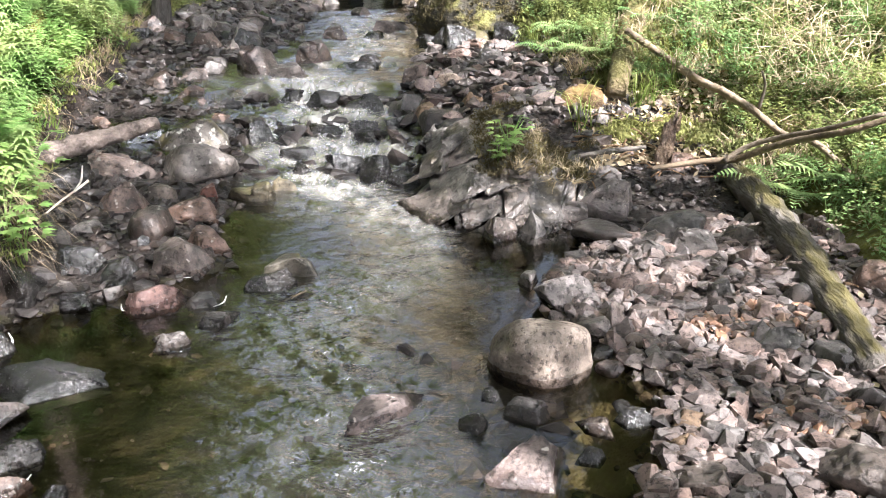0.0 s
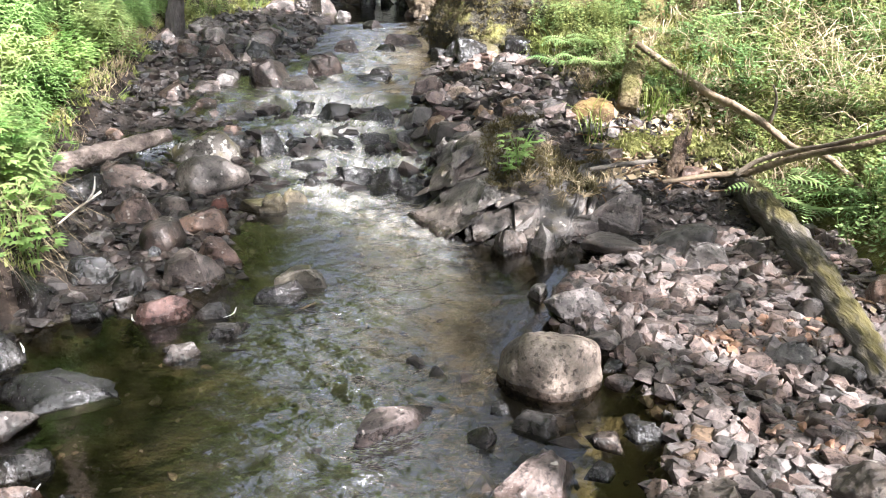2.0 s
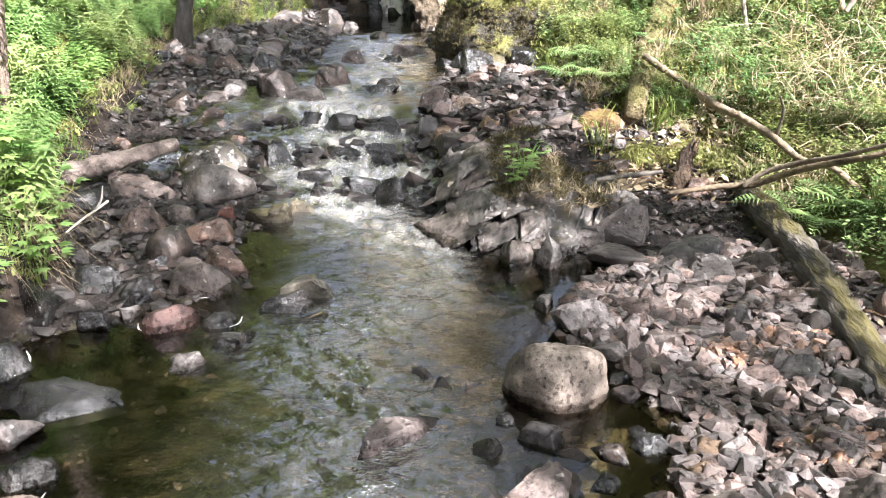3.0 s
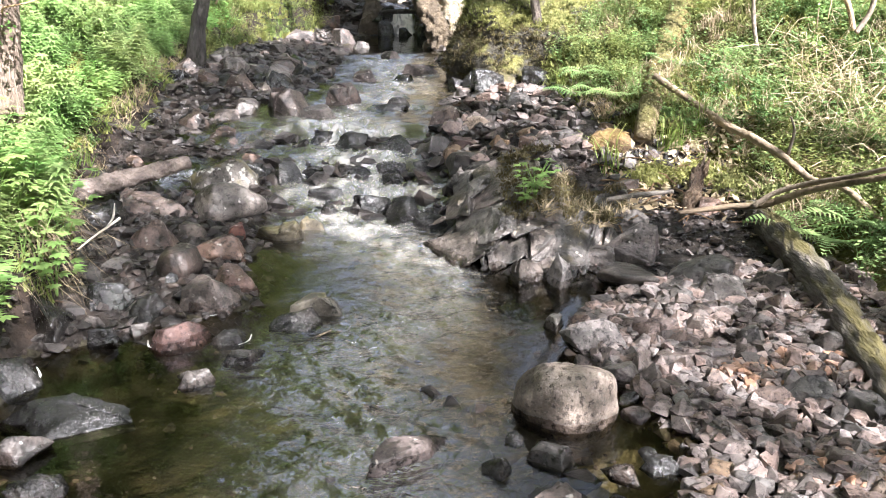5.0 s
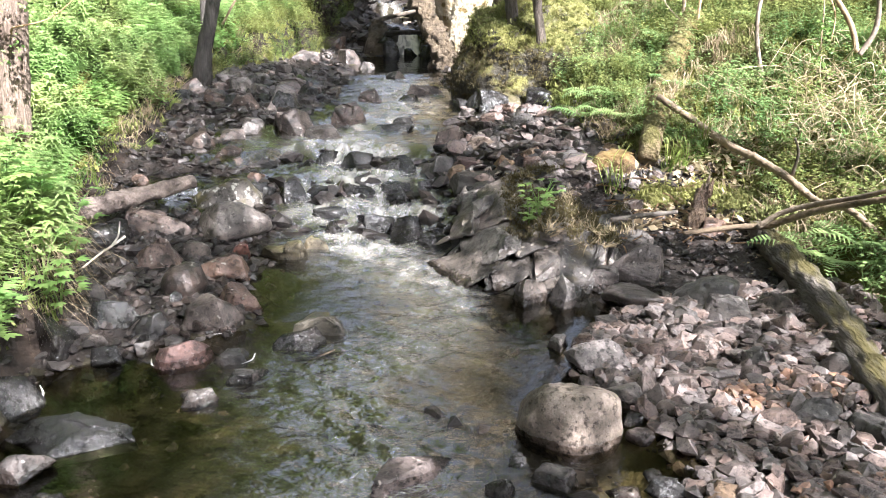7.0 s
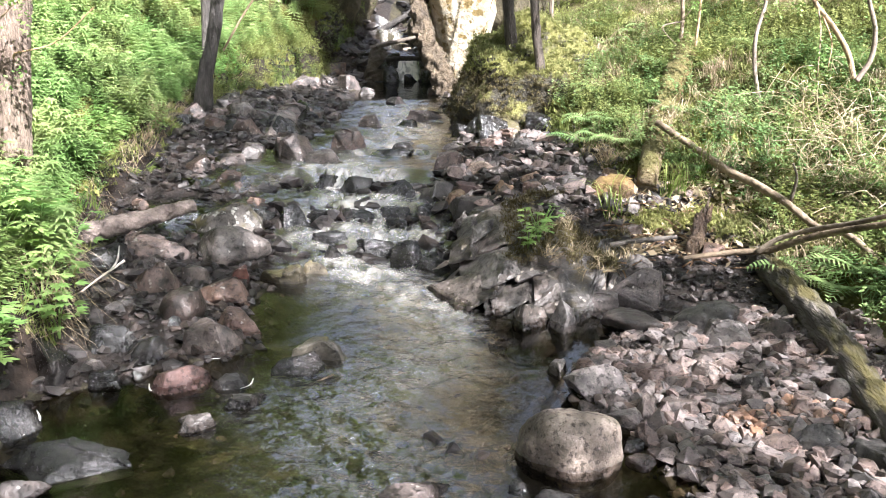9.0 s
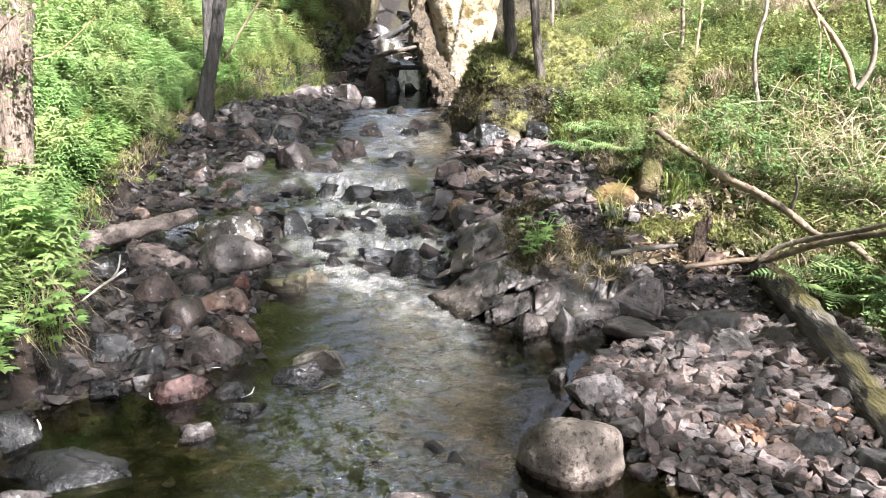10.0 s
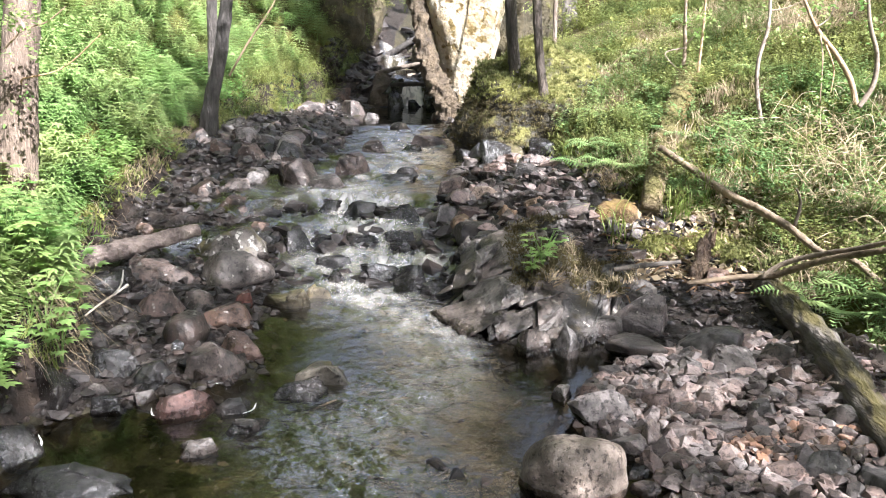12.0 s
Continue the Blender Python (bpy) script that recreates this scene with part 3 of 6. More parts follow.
def height(x, y):
    x, y = np.asarray(x, float), np.asarray(y, float)
    bl, wl, wr, hr = edges_of(y)
    wl = wl + 0.06 * np.sin(y * 7 + x)
    w = water_level(np.clip(x, -1.6, 0.2), y)
    deep = line_of(y, -3, 0.3, 3.4, 0.24, 5.2, 0.14, 5.6, 0.07, 10.6, 0.06, 11.2, 0.25, 13.5, 0.25, 13.9, 0.06, 60, 0.05)
    inside = smooth(-0.05, 0.25, np.minimum(x - wl, wr - x))
    bed = w - deep * inside
    left = np.clip(wl - x, 0, 50)
    right = np.clip(x - wr, 0, 50)
    z = bed + 0.13 * np.minimum(left, 0.9) ** 0.8 + 0.11 * np.minimum(right, 2.0) ** 0.9
    over_l, over_r = np.clip(bl - x, 0, 80), np.clip(x - hr, 0, 80)
    step_l = line_of(y, -3, 0.32, 4, 0.30, 5.6, 0.14, 9, 0.10, 10, 0.25, 14, 0.4)
    step_r = line_of(y, -3, 0.02, 5.5, 0.06, 6.5, 0.10, 9, 0.24, 12, 0.3)
    slope_l = line_of(y, -3, 0.30, 4, 0.27, 7, 0.24, 11, 0.38, 16, 0.6, 60, 0.6)
    slope_r = line_of(y, -3, 0.18, 3.5, 0.18, 6, 0.20, 9, 0.29, 12, 0.40, 16, 0.6, 60, 0.6)
    z = z + step_l * smooth(0, 0.22, over_l) + slope_l * np.maximum(over_l - 0.1, 0) + step_r * smooth(0, 0.25, over_r) + slope_r * np.maximum(over_r - 0.1, 0)
    z = z + 0.9 * smooth(17, 30, y) * 2.0
    wild = smooth(0.0, 0.6, np.maximum(over_l, over_r))
    z = z + wild * (0.09 * ripple(x, y, 1.7, 0.4) + (0.03 + 0.05 * smooth(0.3, 1.0, over_r)) * ripple(x, y, 4.3, 1.1)) + (0.012 + 0.01 * wild) * ripple(x, y, 11.0, 2.0)
    return z


def graded(lo, a, b, hi, step, grow=1.18):
    mid = list(np.arange(a, b, step))
    up, s = [b], step
    while up[-1] < hi:
        s *= grow
        up.append(up[-1] + s)
    dn, s = [a - step], step
    while dn[-1] > lo:
        s *= grow
        dn.append(dn[-1] - s)
    return np.array(dn[::-1] + mid + up)


gx, gy = graded(-90, -5, 5, 90, 0.05), graded(-60, 1.2, 17, 160, 0.06)
GX, GY = np.meshgrid(gx, gy)
GZ = height(GX, GY)
nx, ny = len(gx), len(gy)
ii, jj = np.meshgrid(np.arange(nx - 1), np.arange(ny - 1))
a0 = (jj * nx + ii).ravel()
quads = np.stack([a0, a0 + 1, a0 + nx + 1, a0 + nx], -1)
ground = part("ground", (np.stack([GX, GY, GZ], -1).reshape(-1, 3), quads), [SOIL, BED, SILT, EARTH])
fx, fy = (GX[:-1, :-1] + GX[1:, 1:]) / 2, (GY[:-1, :-1] + GY[1:, 1:]) / 2
bl, wl, wr, hr = edges_of(fy)
jag = 0.08 * ripple(fx, fy, 6.0, 0.9)
kind = np.zeros(fx.shape, np.int32)
kind[(fx > bl - 0.02) & (fx < hr + jag)] = 2
kind[(fx > wl - 0.05) & (fx < wr + 0.05)] = 1
kind[(fx <= bl - 0.02) & (fx > bl - 0.30 + jag)] = 3
ground.data.polygons.foreach_set("material_index", kind.ravel())
_, wl, wr, _ = edges_of(GY)
# lane terms paint reflected light onto the bed; the last is pale sand
sandy_glow = np.exp(-((GX - (wl + wr) / 2 - 0.1) / 0.36) ** 2) * smooth(2.6, 3.6, GY) * (1 - smooth(5.1, 5.5, GY)) * (1 - smooth(0.0, 0.25, GX) * smooth(3.6, 4.0, GY)) + np.exp(-((GX + 0.6) / 0.5) ** 2) * smooth(6.9, 7.2, GY) * (1 - smooth(10.2, 10.8, GY)) + 1.0 * np.exp(-((GX - 0.7) / 0.22) ** 4 - ((GY - 2.65) / 0.5) ** 4)
at = ground.data.attributes.new("sand_and_glow", "FLOAT", "POINT")
at.data.foreach_set("value", sandy_glow.ravel().astype(np.float32))
tagged(ground, "mossy forest floor and stony stream bed between low banks", "ground", kind="structure")

# ---- water ----
wx, wy = np.arange(-2.7, 1.3, 0.022), np.concatenate([np.arange(0.4, 7.5, 0.022), np.arange(7.5, 16.1, 0.03)])
WX, WY = np.meshgrid(wx, wy)
_, wl, wr, _ = edges_of(WY)
mid = (wl + wr) / 2 + 0.12
lane = np.exp(-((WX - mid + 0.02) / 0.44) ** 2)
base = water_level(WX, WY)
steep = np.abs(np.gradient(base, axis=0)) / np.gradient(wy)[:, None]
fast = np.clip(lane * (1 - smooth(0.42, 0.55, WX)) * (1 - smooth(-0.05, 0.2, WX) * smooth(3.6, 4.0, WY)) * (0.85 + 0.15 * smooth(5.0, 5.8, WY)) + smooth(5.1, 5.6, WY) * 0.5, 0, 1) * (1 - smooth(10.6, 11, WY) * (1 - smooth(13.6, 13.9, WY)))
WZ = base + fast * (0.018 * ripple(WX * 0.8, WY, 13, 0.3) + 0.020 * ripple(WX * 0.6, WY, 29, 1.3) + 0.007 * ripple(WX * 0.6, WY, 57, 2.3)) + 0.002 * ripple(WX, WY, 9, 0.7)
WZ += smooth(5.2, 5.7, WY) * (1 - smooth(9, 10, WY)) * 0.02 * ripple(WX, WY * 0.6, 9, 2.2)
nx, ny = len(wx), len(wy)
ii, jj = np.meshgrid(np.arange(nx - 1), np.arange(ny - 1))
a0 = (jj * nx + ii).ravel()
quads = np.stack([a0, a0 + 1, a0 + nx + 1, a0 + nx], -1)
thread = np.interp(WY, [13.7, 14.6, 16.2], [-1.08, -1.3, -1.72])
deep_enough = ((WZ - height(WX, WY) > -0.10) & ((WY < 13.4) | (np.abs(WX - thread) < np.interp(WY, [13.4, 13.8, 15.2, 16.2], [0.4, 0.2, 0.2, 0.26])))).ravel()
quads = quads[deep_enough[quads].any(1)]
used, inv = np.unique(quads, return_inverse=True)
water = part("stream_water", (np.stack([WX, WY, WZ], -1).reshape(-1, 3)[used], inv.reshape(-1, 4)), WATER)
patchy = smooth(-0.45, 0.5, ripple(WX * 1.3, WY, 4.0, 0.2))
falls = smooth(13.55, 13.7, WY)
# whitish lane colour: some churned water, mostly painted sky glints
aerated_glint = lane * (1 - smooth(-0.1, 0.15, WX) * smooth(3.6, 4.0, WY)) * (0.05 + 0.13 * smooth(2.9, 3.7, WY) + 0.32 * smooth(4.0, 5.3, WY)) * (1 - smooth(10.3, 10.8, WY)) * (0.55 + 0.45 * ripple(WX, WY * 0.5, 6.0, 0.9))
broken = np.clip(steep - 0.10, 0, 0.45) * 1.25 * patchy * np.exp(-((WX - mid + 0.1) / 0.6) ** 4) * (1 - falls)
curtain = (7.0 - 5.5 * smooth(14.6, 15.2, WY)) * falls * np.clip(steep - 0.2, 0, 0.5) * np.exp(-((WX - thread) / 0.17) ** 4)
fan = 0.3 * (1 - smooth(-0.35, -0.15, WX) * (1 - smooth(5.3, 5.6, WY))) * smooth(4.7, 5.5, WY) * (1 - smooth(6.9, 7.3, WY)) * lane * (0.35 + 0.65 * patchy)
foamy = np.clip(aerated_glint + broken + fan, 0, 0.8) + np.clip(curtain, 0, 2.2)
for key, val in (("flow", 0.03 + 0.9 * fast * (1 - 0.5 * smooth(6.8, 7.4, WY))), ("foam", foamy)):
    at = water.data.attributes.new(key, "FLOAT", "POINT")
    at.data.foreach_set("value", val.ravel()[used].astype(np.float32))
tagged(water, "clear brown stream water rippling over stones", "water", kind="structure")


# ---- rocks ----
STYLE = {
    "grey": (GREY, "worn grey boulder with pale lichen specks beside the stream", 0.72),
    "brown": (BROWN, "brown weathered rock on the stony stream bank", 0.8),
    "pink": (PINK, "pinkish broken rock with pale top beside shallow water", 0.88),
    "red": (RED, "reddish angular rock at the edge of the pool", 0.88),
    "tan": (TAN, "tan dry stone on the gravel bank", 0.94),
    "dark": (DARK, "dark wet rock washed by the stream", 0.8),
    "slab": (SLAB, "smooth dark grey slab lying on the gravel", 0.7),
    "mossy": (MOSSY, "mossy brown rock on the stream bank", 0.5),
    "algae": (ALGAE, "greenish algae-covered stone standing in the stream", 0.5),
    "pale": (PALE, "large worn grey boulder with yellow lichen at the water's edge", 0.2),
    "ochre": (OCHRE, "ochre moss-covered block beside the sawn log", 0.6),
    "frac": (SLATE, "angular fractured grey rock on the gravel bar", 0.9),
}


def boulder(style, x, y, z, w, d, h, seed, yaw=0.0, tilt=0.0, edges=None, label=""):
    """A single stone; x, y at its middle, z at its foot."""
    mat, text, e = STYLE[style]
    e = e if edges is None else edges
    level = 5 if w > 0.3 else 4 if w > 0.1 else 3
    v, f = rock_mesh(w, d, h, seed, e, level, 0.06)
    ob = part("boulder" if w > 0.22 else "rock", (v, f), mat)
    ob.matrix_world = pose(x, y, z, tilt, 0, yaw)
    return tagged(ob, label or text, "rock", style + " stones along the stream")


boulder("grey", -1.62, 5.40, 0.0, 0.50, 0.34, 0.29, 14, 23, edges=0.05)
boulder("mossy", -1.84, 5.95, 0.055, 0.66, 0.39, 0.28, 31, 18, edges=0.6)
boulder("brown", -2.11, 5.30, 0.050, 0.45, 0.26, 0.22, 24, 18)
boulder("brown", -1.89, 4.66, 0.029, 0.32, 0.19, 0.23, 31, 13)
boulder("grey", -1.73, 4.87, 0.041, 0.18, 0.11, 0.12, 38, 27, edges=0.3)
boulder("brown", -1.49, 4.61, -0.019, 0.39, 0.23, 0.19, 45, 20)
boulder("red", -1.48, 4.98, 0.008, 0.14, 0.15, 0.12, 52, 13)
boulder("algae", -1.23, 5.09, -0.033, 0.32, 0.19, 0.15, 59, 6)
boulder("brown", -1.56, 4.19, 0.019, 0.25, 0.24, 0.21, 66, 28, edges=0.15)
boulder("pink", -1.28, 4.13, -0.009, 0.30, 0.18, 0.17, 73, 20)
boulder("brown", -1.31, 3.89, -0.050, 0.32, 0.19, 0.24, 80, 17, edges=0.75)
boulder("red", -1.35, 3.51, -0.032, 0.29, 0.19, 0.14, 88, 14, edges=0.95)
boulder("slab", -1.12, 3.53, -0.023, 0.20, 0.15, 0.085, 94, 27, edges=0.7)
boulder("slab", -1.01, 3.36, -0.024, 0.24, 0.16, 0.07, 101, 21, edges=0.7)
boulder("grey", -1.15, 3.13, -0.019, 0.16, 0.10, 0.08, 108, 19)
boulder("algae", -0.77, 3.92, -0.036, 0.29, 0.2, 0.145, 118, 5, edges=0.8)
boulder("dark", -0.85, 3.71, -0.022, 0.28, 0.17, 0.09, 122, 23)
boulder("dark", -1.94, 3.56, -0.040, 0.25, 0.39, 0.24, 129, 34, edges=0.5)
boulder("dark", -1.79, 3.79, 0.015, 0.27, 0.16, 0.17, 136, 25)
boulder("dark", -1.61, 3.74, -0.018, 0.29, 0.17, 0.15, 143, 18)
boulder("grey", -1.79, 3.60, 0.011, 0.11, 0.06, 0.08, 150, 16)
boulder("dark", -1.69, 3.47, -0.025, 0.15, 0.09, 0.11, 157, 32)
boulder("grey", -1.56, 3.60, -0.019, 0.11, 0.07, 0.08, 164, 25)
boulder("dark", -2.34, 4.92, 0.088, 0.38, 0.22, 0.19, 171, 21)
boulder("brown", -2.44, 5.12, 0.091, 0.25, 0.15, 0.10, 178, 17)
boulder("grey", -1.90, 4.18, 0.080, 0.18, 0.11, 0.09, 185, 31)
boulder("dark", -1.55, 2.76, -0.03, 0.54, 0.28, 0.10, 203, 12, edges=0.85)
boulder("brown", -1.61, 2.54, -0.024, 0.24, 0.14, 0.12, 199, 29)
boulder("dark", -1.43, 2.31, -0.020, 0.20, 0.12, 0.10, 206, 24)
boulder("brown", -1.39, 2.13, -0.028, 0.22, 0.14, 0.11, 213, 41)
boulder("dark", -1.23, 2.11, -0.019, 0.13, 0.09, 0.07, 220, 33)
boulder("slab", -1.15, 3.12, -0.021, 0.16, 0.10, 0.08, 227, 18)
boulder("dark", -1.94, 3.00, -0.033, 0.35, 0.20, 0.17, 234, 26)
boulder("dark", 0.18, 2.71, -0.008, 0.08, 0.08, 0.04, 241, 5)
boulder("slab", 0.11, 2.52, -0.011, 0.11, 0.11, 0.06, 248, 1)
boulder("grey", 0.30, 2.58, -0.023, 0.18, 0.11, 0.09, 255, -8)
boulder("pink", 0.26, 2.27, -0.031, 0.28, 0.29, 0.13, 21, -13, edges=1.0)
boulder("grey", 0.54, 2.51, -0.016, 0.13, 0.13, 0.06, 269, -2)
boulder("dark", 0.66, 2.62, -0.009, 0.08, 0.09, 0.04, 276, -9)
boulder("dark", 0.69, 2.54, -0.016, 0.16, 0.09, 0.08, 283, -15)
boulder("dark", 0.50, 2.34, -0.011, 0.10, 0.10, 0.05, 290, -17)
boulder("pale", 0.39, 2.92, -0.085, 0.42, 0.30, 0.31, 47, 5)
boulder("slab", 0.66, 3.05, -0.012, 0.09, 0.11, 0.04, 304, -6)
boulder("pink", 0.66, 2.89, -0.014, 0.12, 0.07, 0.06, 311, -12, edges=0.3)
boulder("grey", 0.84, 3.09, -0.011, 0.17, 0.10, 0.08, 318, -19, edges=0.4)
boulder("frac", 0.66, 3.25, -0.024, 0.24, 0.24, 0.12, 325, -20)
boulder("frac", 0.60, 3.52, -0.019, 0.36, 0.21, 0.17, 332, -3)
boulder("grey", 0.42, 3.77, -0.020, 0.11, 0.17, 0.09, 339, -4, edges=0.9)
boulder("frac", 0.75, 3.28, -0.019, 0.11, 0.18, 0.14, 346, -16)
boulder("pink", 0.90, 3.58, 0.014, 0.16, 0.09, 0.13, 353, -22)
boulder("frac", 0.90, 3.30, 0.005, 0.18, 0.11, 0.09, 360, -7)
boulder("slab", 0.89, 4.31, -0.010, 0.37, 0.22, 0.13, 367, -9, edges=0.15)
boulder("slab", 1.26, 4.25, 0.023, 0.32, 0.19, 0.19, 374, -18, edges=0.15)
boulder("grey", 1.29, 3.99, 0.034, 0.28, 0.17, 0.18, 381, -25, edges=0.5)
boulder("grey", 1.54, 4.02, 0.071, 0.24, 0.14, 0.14, 388, -12)
boulder("brown", 1.51, 3.74, 0.090, 0.18, 0.11, 0.13, 395, -18)
boulder("grey", 1.07, 3.94, 0.037, 0.17, 0.10, 0.11, 402, -16)
boulder("slab", 1.59, 3.31, 0.070, 0.20, 0.12, 0.13, 409, -32)
boulder("slab", 1.53, 2.87, 0.048, 0.20, 0.27, 0.10, 416, -18)
boulder("grey", 1.36, 2.97, 0.041, 0.24, 0.14, 0.11, 423, -20)
boulder("brown", 1.92, 3.32, 0.100, 0.25, 0.15, 0.20, 430, -30, edges=0.3)
boulder("slab", 1.54, 2.53, 0.061, 0.22, 0.13, 0.11, 437, -36)
boulder("grey", 0.83, 2.17, -0.014, 0.20, 0.17, 0.10, 444, -31, edges=0.7)
boulder("grey", 0.96, 2.09, 0.018, 0.12, 0.09, 0.06, 451, -19)
boulder("tan", 0.81, 2.34, 0.006, 0.12, 0.13, 0.06, 458, -18, edges=0.8)
boulder("tan", 0.87, 2.47, -0.002, 0.14, 0.16, 0.07, 465, -24, edges=0.7)
boulder("grey", 1.01, 2.21, 0.030, 0.12, 0.10, 0.06, 472, -34)
boulder("grey", 1.32, 2.07, 0.026, 0.36, 0.21, 0.17, 479, -26, edges=0.35)
boulder("grey", 0.92, 2.77, -0.011, 0.11, 0.17, 0.06, 486, -16, edges=0.8)
boulder("grey", 0.86, 2.81, -0.019, 0.10, 0.10, 0.05, 493, -20)
boulder("grey", 1.07, 2.74, 0.015, 0.13, 0.08, 0.06, 500, -29)
boulder("pink", 1.33, 2.50, 0.047, 0.22, 0.13, 0.09, 507, -20)
boulder("tan", 1.35, 2.32, 0.063, 0.12, 0.07, 0.06, 514, -27)
boulder("grey", 1.43, 2.67, 0.045, 0.17, 0.13, 0.09, 521, -30)
boulder("grey", 0.87, 2.98, -0.004, 0.14, 0.15, 0.07, 528, 20, edges=0.85)
boulder("pink", 0.83, 3.56, 0.005, 0.18, 0.11, 0.12, 535, -4)
boulder("frac", 1.08, 3.55, 0.040, 0.21, 0.13, 0.13, 542, -13)
boulder("grey", 1.26, 3.42, 0.064, 0.13, 0.08, 0.11, 549, -21)
boulder("grey", 0.96, 2.41, 0.011, 0.14, 0.10, 0.07, 556, -28)
boulder("slab", 1.15, 2.23, 0.041, 0.14, 0.13, 0.07, 563, -17)
boulder("frac", 0.93, 4.64, -0.025, 0.41, 0.24, 0.29, 570, -6)
boulder("grey", 1.01, 5.01, 0.060, 0.24, 0.15, 0.18, 577, -11)
boulder("frac", 0.76, 4.64, -0.025, 0.20, 0.16, 0.16, 584, -14)
boulder("dark", -0.29, 6.16, 0.153, 0.27, 0.16, 0.15, 591, -7)
boulder("grey", -0.29, 6.36, 0.226, 0.31, 0.21, 0.19, 598, 9, edges=0.8)
boulder("slab", -0.02, 6.02, 0.206, 0.33, 0.20, 0.17, 605, 1)
boulder("slab", 0.13, 5.80, 0.157, 0.35, 0.21, 0.18, 612, -5, edges=0.6)
boulder("slab", 0.42, 5.92, 0.282, 0.33, 0.20, 0.13, 619, -13, edges=0.6)
boulder("slab", 0.57, 6.02, 0.323, 0.24, 0.17, 0.15, 626, 2)
boulder("tan", 0.21, 6.26, 0.305, 0.21, 0.18, 0.15, 633, 0)
boulder("red", -0.06, 6.44, 0.281, 0.25, 0.15, 0.12, 640, -3)
boulder("tan", 0.07, 6.72, 0.392, 0.27, 0.16, 0.12, 647, -9)
boulder("tan", 0.43, 6.40, 0.347, 0.21, 0.17, 0.14, 654, 4)
boulder("pink", 0.66, 6.39, 0.374, 0.32, 0.19, 0.10, 661, -3)
boulder("pink", 0.78, 6.54, 0.446, 0.28, 0.17, 0.09, 668, -9)
boulder("brown", 0.07, 7.31, 0.433, 0.16, 0.16, 0.11, 675, -8)
boulder("brown", -0.22, 7.05, 0.342, 0.32, 0.29, 0.21, 682, 11)
boulder("slab", 0.77, 5.83, 0.279, 0.20, 0.12, 0.09, 689, -4)
boulder("brown", 1.05, 5.49, 0.186, 0.21, 0.12, 0.13, 696, -12)
boulder("grey", 0.63, 5.81, 0.259, 0.16, 0.10, 0.09, 703, -12)
boulder("pink", 0.80, 5.80, 0.265, 0.12, 0.10, 0.09, 710, 2)
boulder("dark", -1.22, 6.67, 0.258, 0.22, 0.16, 0.13, 717, 15)
boulder("dark", -0.97, 6.60, 0.253, 0.30, 0.18, 0.13, 724, 8)
boulder("dark", -0.66, 6.52, 0.229, 0.41, 0.24, 0.16, 731, 1)
boulder("dark", -1.35, 6.04, 0.077, 0.27, 0.20, 0.21, 738, 3)
boulder("dark", -1.17, 6.17, 0.113, 0.25, 0.15, 0.11, 745, 17)
boulder("dark", -0.90, 6.15, 0.125, 0.30, 0.18, 0.11, 752, 9)
boulder("dark", -0.63, 6.28, 0.111, 0.35, 0.21, 0.11, 759, 2)
boulder("dark", -0.57, 6.12, 0.084, 0.20, 0.12, 0.10, 766, -4)
boulder("dark", -0.69, 5.69, -0.017, 0.28, 0.17, 0.15, 773, 14)
boulder("dark", -0.45, 5.52, -0.046, 0.26, 0.25, 0.22, 780, 7)
boulder("dark", -0.98, 5.56, -0.008, 0.17, 0.10, 0.11, 787, 7)
boulder("dark", -0.26, 5.37, -0.031, 0.28, 0.17, 0.14, 794, -5)
boulder("dark", -1.05, 5.83, 0.027, 0.26, 0.15, 0.10, 801, 18)
boulder("dark", -1.62, 6.10, 0.096, 0.25, 0.16, 0.16, 808, 18)
boulder("algae", -1.05, 5.27, -0.024, 0.18, 0.11, 0.11, 815, 9)
boulder("brown", -1.63, 7.43, 0.330, 0.44, 0.42, 0.29, 822, 5)
boulder("brown", -1.21, 7.86, 0.386, 0.37, 0.35, 0.22, 829, 18)
boulder("grey", -2.02, 7.34, 0.385, 0.23, 0.18, 0.12, 836, 19)
boulder("grey", -1.35, 7.30, 0.361, 0.35, 0.21, 0.13, 843, 10)
boulder("brown", -2.00, 9.12, 0.460, 0.43, 0.44, 0.23, 850, 6)
boulder("dark", -1.82, 9.26, 0.426, 0.53, 0.55, 0.28, 857, 21, edges=0.5)
boulder("grey", -2.45, 8.81, 0.518, 0.30, 0.45, 0.22, 864, 21)
boulder("grey", -2.02, 8.09, 0.433, 0.19, 0.25, 0.15, 871, 14)
boulder("dark", -0.68, 7.79, 0.395, 0.23, 0.14, 0.09, 878, -0)
boulder("dark", -0.74, 9.03, 0.449, 0.23, 0.18, 0.09, 885, -5)
boulder("brown", -0.17, 9.00, 0.446, 0.26, 0.25, 0.13, 892, 7)
boulder("brown", -0.58, 9.56, 0.460, 0.45, 0.28, 0.14, 899, 4)
boulder("brown", -1.15, 9.10, 0.443, 0.27, 0.27, 0.14, 906, 3)
boulder("dark", -0.77, 7.62, 0.379, 0.40, 0.24, 0.08, 913, -3)
boulder("slab", 0.41, 7.30, 0.445, 0.27, 0.25, 0.17, 920, 4)
boulder("dark", 0.17, 8.19, 0.438, 0.36, 0.47, 0.28, 927, 1)
boulder("mossy", 0.36, 8.17, 0.459, 0.35, 0.40, 0.23, 934, -6)
boulder("ochre", 1.05, 6.02, 0.25, 0.46, 0.36, 0.30, 951, -24, edges=0.55)
boulder("brown", -2.01, 6.57, 0.278, 0.27, 0.19, 0.15, 948, 25)
boulder("brown", -2.50, 13.92, 0.641, 0.69, 0.74, 0.21, 955, 13)
